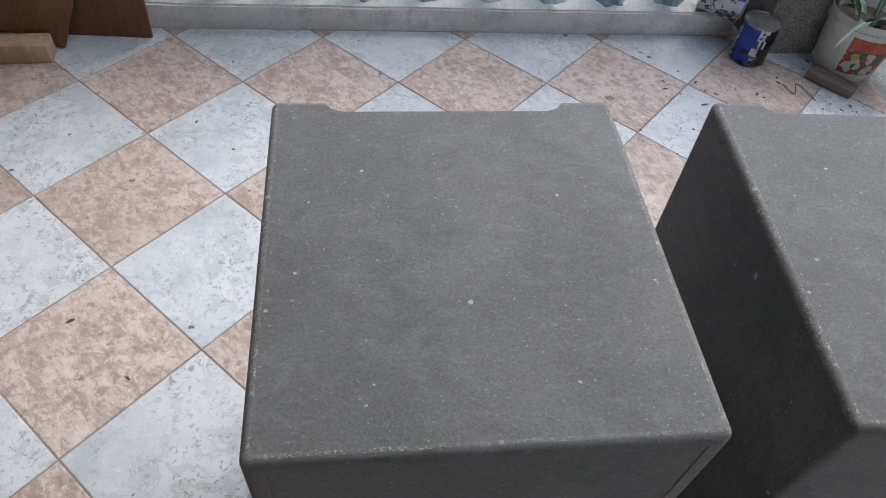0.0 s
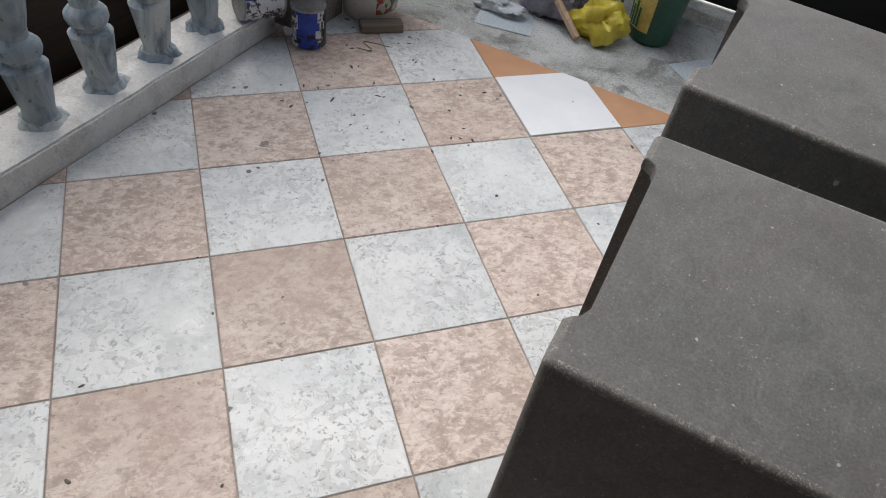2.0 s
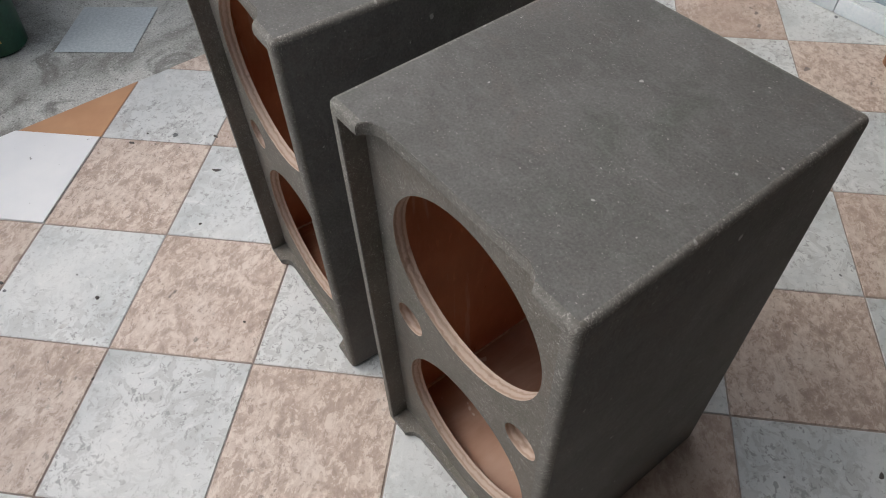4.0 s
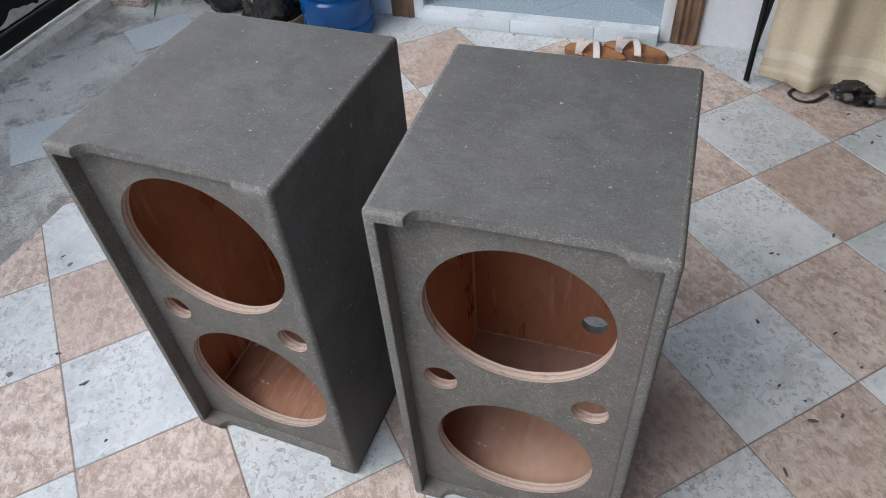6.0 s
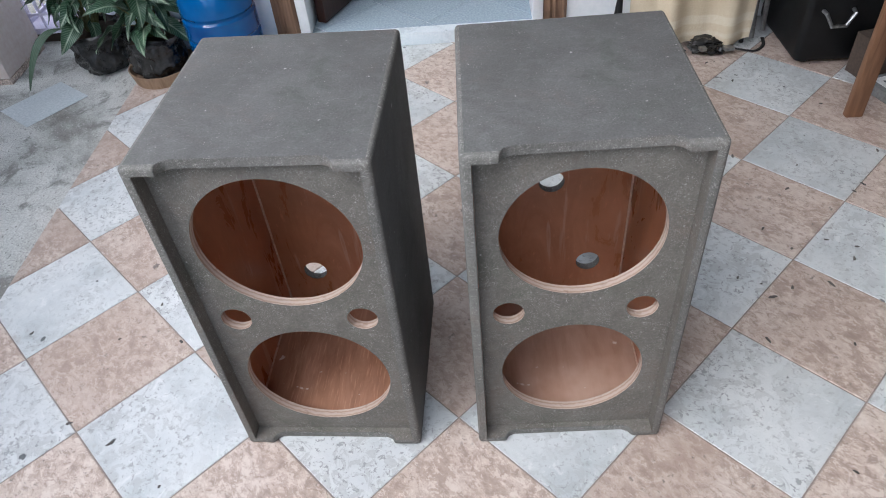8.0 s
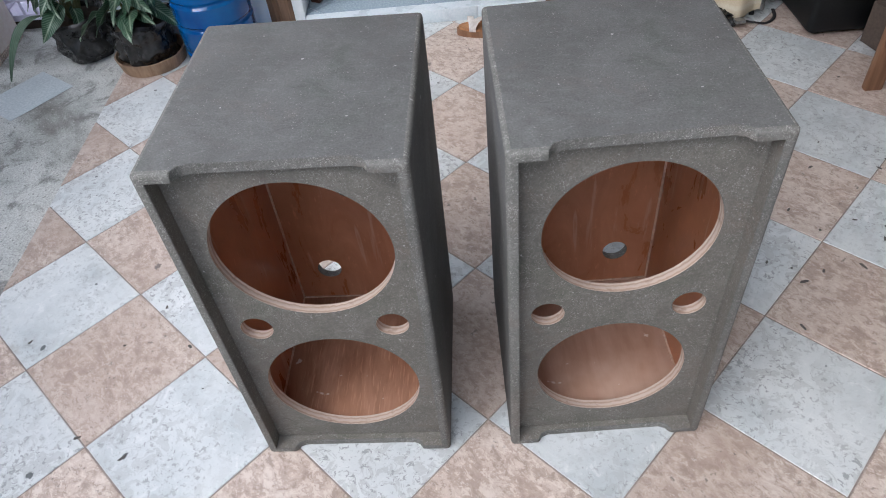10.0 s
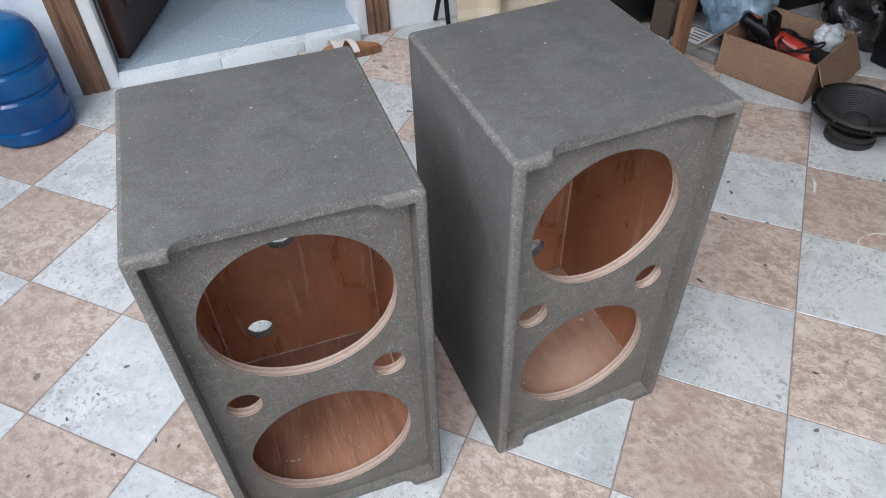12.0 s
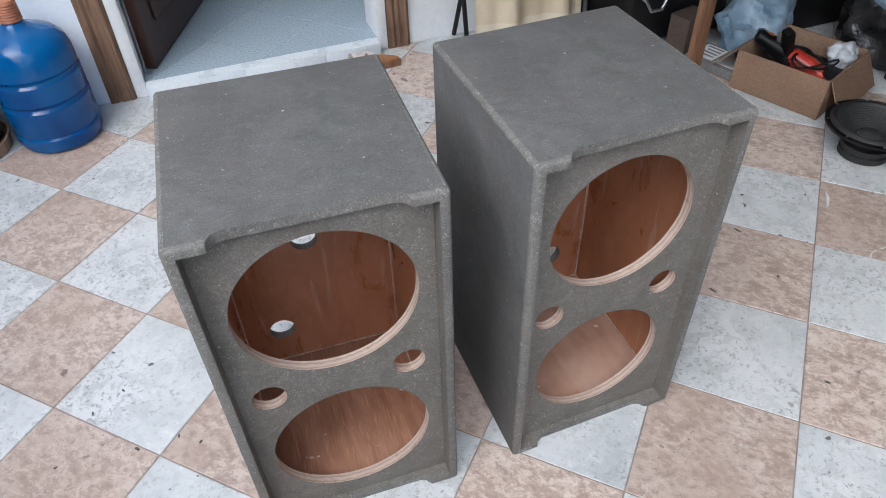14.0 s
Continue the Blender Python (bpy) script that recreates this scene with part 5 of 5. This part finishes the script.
solo("sack", lump(bmesh.new(), (-0.455, 1.545, 0.050), (0.088, 0.075, 0.080), 5, 0.45), YELLOW_SACK, Matrix(), "crumpled yellow plastic sack on concrete", "sack", smooth=60)
gs = thing("bucket", pose(-0.300, 1.675, -0.008), "dark green plastic bucket with a yellow label on concrete", "bucket")
bm = bmesh.new()
seg = 48
zs = [0.0, 0.006, 0.02, 0.045, 0.09, 0.14, 0.185, 0.205, 0.209, 0.222, 0.226, 0.250, 0.256]
rad = [0.070, 0.075, 0.077, 0.079, 0.083, 0.087, 0.091, 0.093, 0.099, 0.099, 0.095, 0.097, 0.102]
rings = [[bm.verts.new((q * math.cos(2 * math.pi * i / seg), q * math.sin(2 * math.pi * i / seg), z)) for i in range(seg)] for q, z in zip(rad, zs)]
for j in range(len(zs) - 1):
    for i in range(seg):
        f = bm.faces.new((rings[j][i], rings[j][(i + 1) % seg], rings[j + 1][(i + 1) % seg], rings[j + 1][i]))
        f.material_index = 1 if 2 < j < 7 and 26 <= i < 36 else 0
bm.faces.new(rings[0])
inner = [bm.verts.new((0.092 * math.cos(2 * math.pi * i / seg), 0.092 * math.sin(2 * math.pi * i / seg), 0.21)) for i in range(seg)]
for i in range(seg):
    bm.faces.new((rings[-1][i], rings[-1][(i + 1) % seg], inner[(i + 1) % seg], inner[i]))
part("pail", bm, [GREEN_PAIL, LABEL_YELLOW], gs)
part("contents", lathe(bmesh.new(), [(0.0915, 0.208), (0.08, 0.216), (0.03, 0.222)], 30, wobble=0.1), SOIL, gs)
for k in range(4):
    a = radians(214 + 9 * k)
    part("print_bar", new_box(-0.0045, 0.0045, 0, 0.0012, 0.06, 0.15 - 0.02 * (k % 2), m=pose(0.0862 * math.cos(a), 0.0862 * math.sin(a), 0, 0, 0, 214 + 9 * k - 90) @ pose(0, 0.0, 0, -4.5, 0, 0)), GREEN_SACK, gs, "dark print on the label")
solo("plastic_bag", lump(bmesh.new(), (-0.665, 1.60, 0.052), (0.115, 0.085, 0.085), 9, 0.4), PURPLE_BAG, Matrix(), "crumpled mauve plastic bag on concrete", "plastic bag", smooth=60)
solo("plastic_bag", lump(bmesh.new(), (-0.80, 1.475, 0.012), (0.085, 0.035, 0.030), 19, 0.5), CLEAR_BAG, Matrix(), "crumpled white plastic scrap on concrete", "plastic bag", smooth=60)
solo("plastic_bag", lump(bmesh.new(), (-0.98, 1.72, 0.09), (0.16, 0.12, 0.14), 25, 0.35), BLACK_BAG, Matrix(), "full black bin bag before the gate", "plastic bag", smooth=60)
solo("plastic_bag", lump(bmesh.new(), (-0.33, 1.845, 0.23), (0.16, 0.07, 0.17), 29, 0.35), BLUE_BAG, Matrix(), "pale blue plastic bag leaning on the gate", "plastic bag", smooth=60)
crate(pose(-0.76, 1.70, -0.008, 0, 0, -6), simple("grey_crate_plastic", (0.10, 0.10, 0.11), (0.16, 0.16, 0.17), 9, 0.5), "grey plastic crate with open lattice sides", 0.30, 0.15, 0.24)
stick = bmesh.new()
tube(stick, [(-0.505, 1.462, 0.006), (-0.68, 1.575, 0.105), (-0.90, 1.72, 0.235)], 0.013, 8)
solo("wood_stick", stick, PALE_WOOD, Matrix(), "round pale wooden stick leaning on the bags", "stick")
solo("wood_strip", new_box(-0.011, 0.011, -0.008, 0.008, 0, 0.62, bevel=0.001), PALE_WOOD, pose(-0.245, 1.80, -0.008, -12, 3, 0), "pale raw wood strip leaning on the gate", "wood strip")
pipe = bmesh.new()
tube(pipe, [(-0.855, 1.585, 0.0), (-0.86, 1.62, 0.10), (-0.865, 1.66, 0.26)], 0.011, 10)
solo("blue_pipe", pipe, LABEL_BLUE, Matrix(), "short bright blue plastic pipe standing among bags", "pipe")

# flakes of dry paint and wood chips scattered on the tiles
flakes = bmesh.new()
rnd = random.Random(31)
for u0, u1, v0, v1, count in ((-1.15, -0.55, 0.55, 1.15, 46), (0.15, 1.45, -1.25, -0.65, 34), (-0.9, -0.1, -0.9, 0.6, 16), (-0.2, 0.6, 0.5, 1.1, 14)):
    for _ in range(count):
        r = rnd.uniform(0.0015, 0.0045)
        long = rnd.uniform(1.0, 3.2)
        turn = Matrix.Rotation(rnd.uniform(0, 6.28), 4, "Z")
        at = Vector((rnd.uniform(u0, u1), rnd.uniform(v0, v1), 0.0))
        ring = [turn @ Vector((r * long * math.cos(a) * rnd.uniform(0.6, 1.2), r * math.sin(a) * rnd.uniform(0.6, 1.2), 0)) for a in (0.3, 1.4, 2.3, 3.5, 4.4, 5.5)]
        low_ = [flakes.verts.new(at + p) for p in ring]
        top_ = [flakes.verts.new(at + p * 0.8 + Vector((0, 0, 0.0014))) for p in ring]
        for i in range(6):
            flakes.faces.new((low_[i], low_[(i + 1) % 6], top_[(i + 1) % 6], top_[i]))
        flakes.faces.new(top_)
solo("paint_flakes", flakes, simple("dry_dark_flakes", (0.05, 0.048, 0.045), (0.14, 0.125, 0.11), 3, 0.8), Matrix(), "scattered dark flakes of dry paint and wood chips", "debris", kind="stuff")

# boards leaning on the balustrade
solo("wood_board", new_box(-0.006, 0.006, -0.46, 0.0, 0, 0.62, bevel=0.001), BOARD_WOOD, pose(-1.262, -0.905, 0.0, 0, -5, -3), "reddish brown board leaning on the balustrade", "board")
solo("wood_board", new_box(-0.005, 0.005, -0.42, 0.0, 0, 0.5, bevel=0.001), BOARD_WOOD, pose(-1.205, -1.125, 0.004, -24, -6, 8) , "reddish brown offcut leaning on its corner", "board")
solo("wood_block", new_box(-0.03, 0.03, -0.17, 0.0, 0, 0.055, bevel=0.002), PALE_WOOD, pose(-1.165, -1.145, 0.0, 0, 0, 4), "pale raw wood block beside the boards", "wood block")

# ---- floor tiles, piece by piece ----
def clip(poly, axis, limit, keep_below):
    out = []
    for p, q in zip(poly, poly[1:] + poly[:1]):
        a, b = (p[axis] - limit, q[axis] - limit) if keep_below else (limit - p[axis], limit - q[axis])
        if a <= 0:
            out.append(p)
        if a * b < 0:
            t = a / (a - b)
            out.append((p[0] + (q[0] - p[0]) * t, p[1] + (q[1] - p[1]) * t))
    return out


def slab(poly, top, depth, edge):
    """A flat piece with a slightly eased rim."""
    bm = bmesh.new()
    cx, cy = sum(p[0] for p in poly) / len(poly), sum(p[1] for p in poly) / len(poly)

    def ring(z, inset):
        r = []
        for x, y in poly:
            d = math.hypot(x - cx, y - cy)
            k = max(0.2, 1 - inset * 1.4 / d) if d > 1e-6 else 1
            r.append(bm.verts.new((cx + (x - cx) * k, cy + (y - cy) * k, z)))
        return r
    rings = [ring(top - depth, 0), ring(top - edge, 0), ring(top, edge)]
    n = len(poly)
    for a, b in zip(rings, rings[1:]):
        for i in range(n):
            bm.faces.new((a[i], a[(i + 1) % n], b[(i + 1) % n], b[i]))
    bm.faces.new(rings[-1])
    return bm


def area(poly):
    return abs(sum(p[0] * q[1] - q[0] * p[1] for p, q in zip(poly, poly[1:] + poly[:1]))) / 2


def lay(parent, name, pitch, gap, bounds, mats, pick, top, lift=None, off=(0, 0)):
    """Square pieces laid at 45 degrees, cut along the edges of the floor."""
    half = pitch / 2 - gap / 2
    square = [(-half, -half), (half, -half), (half, half), (-half, half)]
    shared = {}
    (u0, u1), (v0, v1) = bounds
    for i in range(-14, 15):
        for j in range(-16, 16):
            x, y = (i + 0.5) * pitch, (j + 0.5) * pitch
            cu, cv = (x - y) * S + off[0], (x + y) * S + off[1]
            if not (u0 - pitch < cu < u1 + pitch and v0 - pitch < cv < v1 + pitch):
                continue
            poly = [(cu + (px - py) * S, cv + (px + py) * S) for px, py in square]
            whole = all(u0 <= p[0] <= u1 and v0 <= p[1] <= v1 for p in poly)
            which = pick(i, j)
            z = top + (lift(i, j) if lift else 0)
            if whole:
                if which not in shared:
                    shared[which] = mesh_from(name, slab(square, 0, 0.008, 0.0012), mats[which], 20)
                me = shared[which]
            else:
                for ax, lim, below in ((0, u0, False), (0, u1, True), (1, v0, False), (1, v1, True)):
                    poly = clip(poly, ax, lim, below) if poly else poly
                if len(poly) < 3 or area(poly) < 0.0006:
                    continue
                local = [(((u - cu) + (v - cv)) * S, (-(u - cu) + (v - cv)) * S) for u, v in poly]
                me = mesh_from(name, slab(local, 0, 0.008, 0.0012), mats[which], 20)
            share(name, me, parent, pose(cu, cv, z, 0, 0, 45))


def pick_porch(i, j):
    if (i, j) in ((1, 4), (2, 3)):
        return 2
    if (i, j) == (1, 3):
        return 3
    return 0 if (i + j) % 2 == 0 else 1


def porch_lift(i, j):
    if (i, j) == (1, 3):
        return 0.0035
    return 0.0006 * noise.noise(Vector((i * 1.7, j * 2.3, 0)))


lay(floor, "tile", PITCH, 0.0032, (FLOOR_U, FLOOR_V), (TILE_WHITE, TILE_BEIGE, TILE_TERRA, TILE_CLEAN), pick_porch, -0.0004, porch_lift)
lay(room_floor, "tile", 0.30, 0.003, ((1.757, 3.4), (-1.5, 1.09)), (ROOM_TILE,), lambda i, j: 0, 0.050, None, (0.09, 0.10))
lay(room_floor, "edge_tile", 0.30, 0.003, ((1.713, 1.756), (-0.306, 0.556)), (EDGE_TILE,), lambda i, j: 0, 0.050, None, (0.09, 0.10))
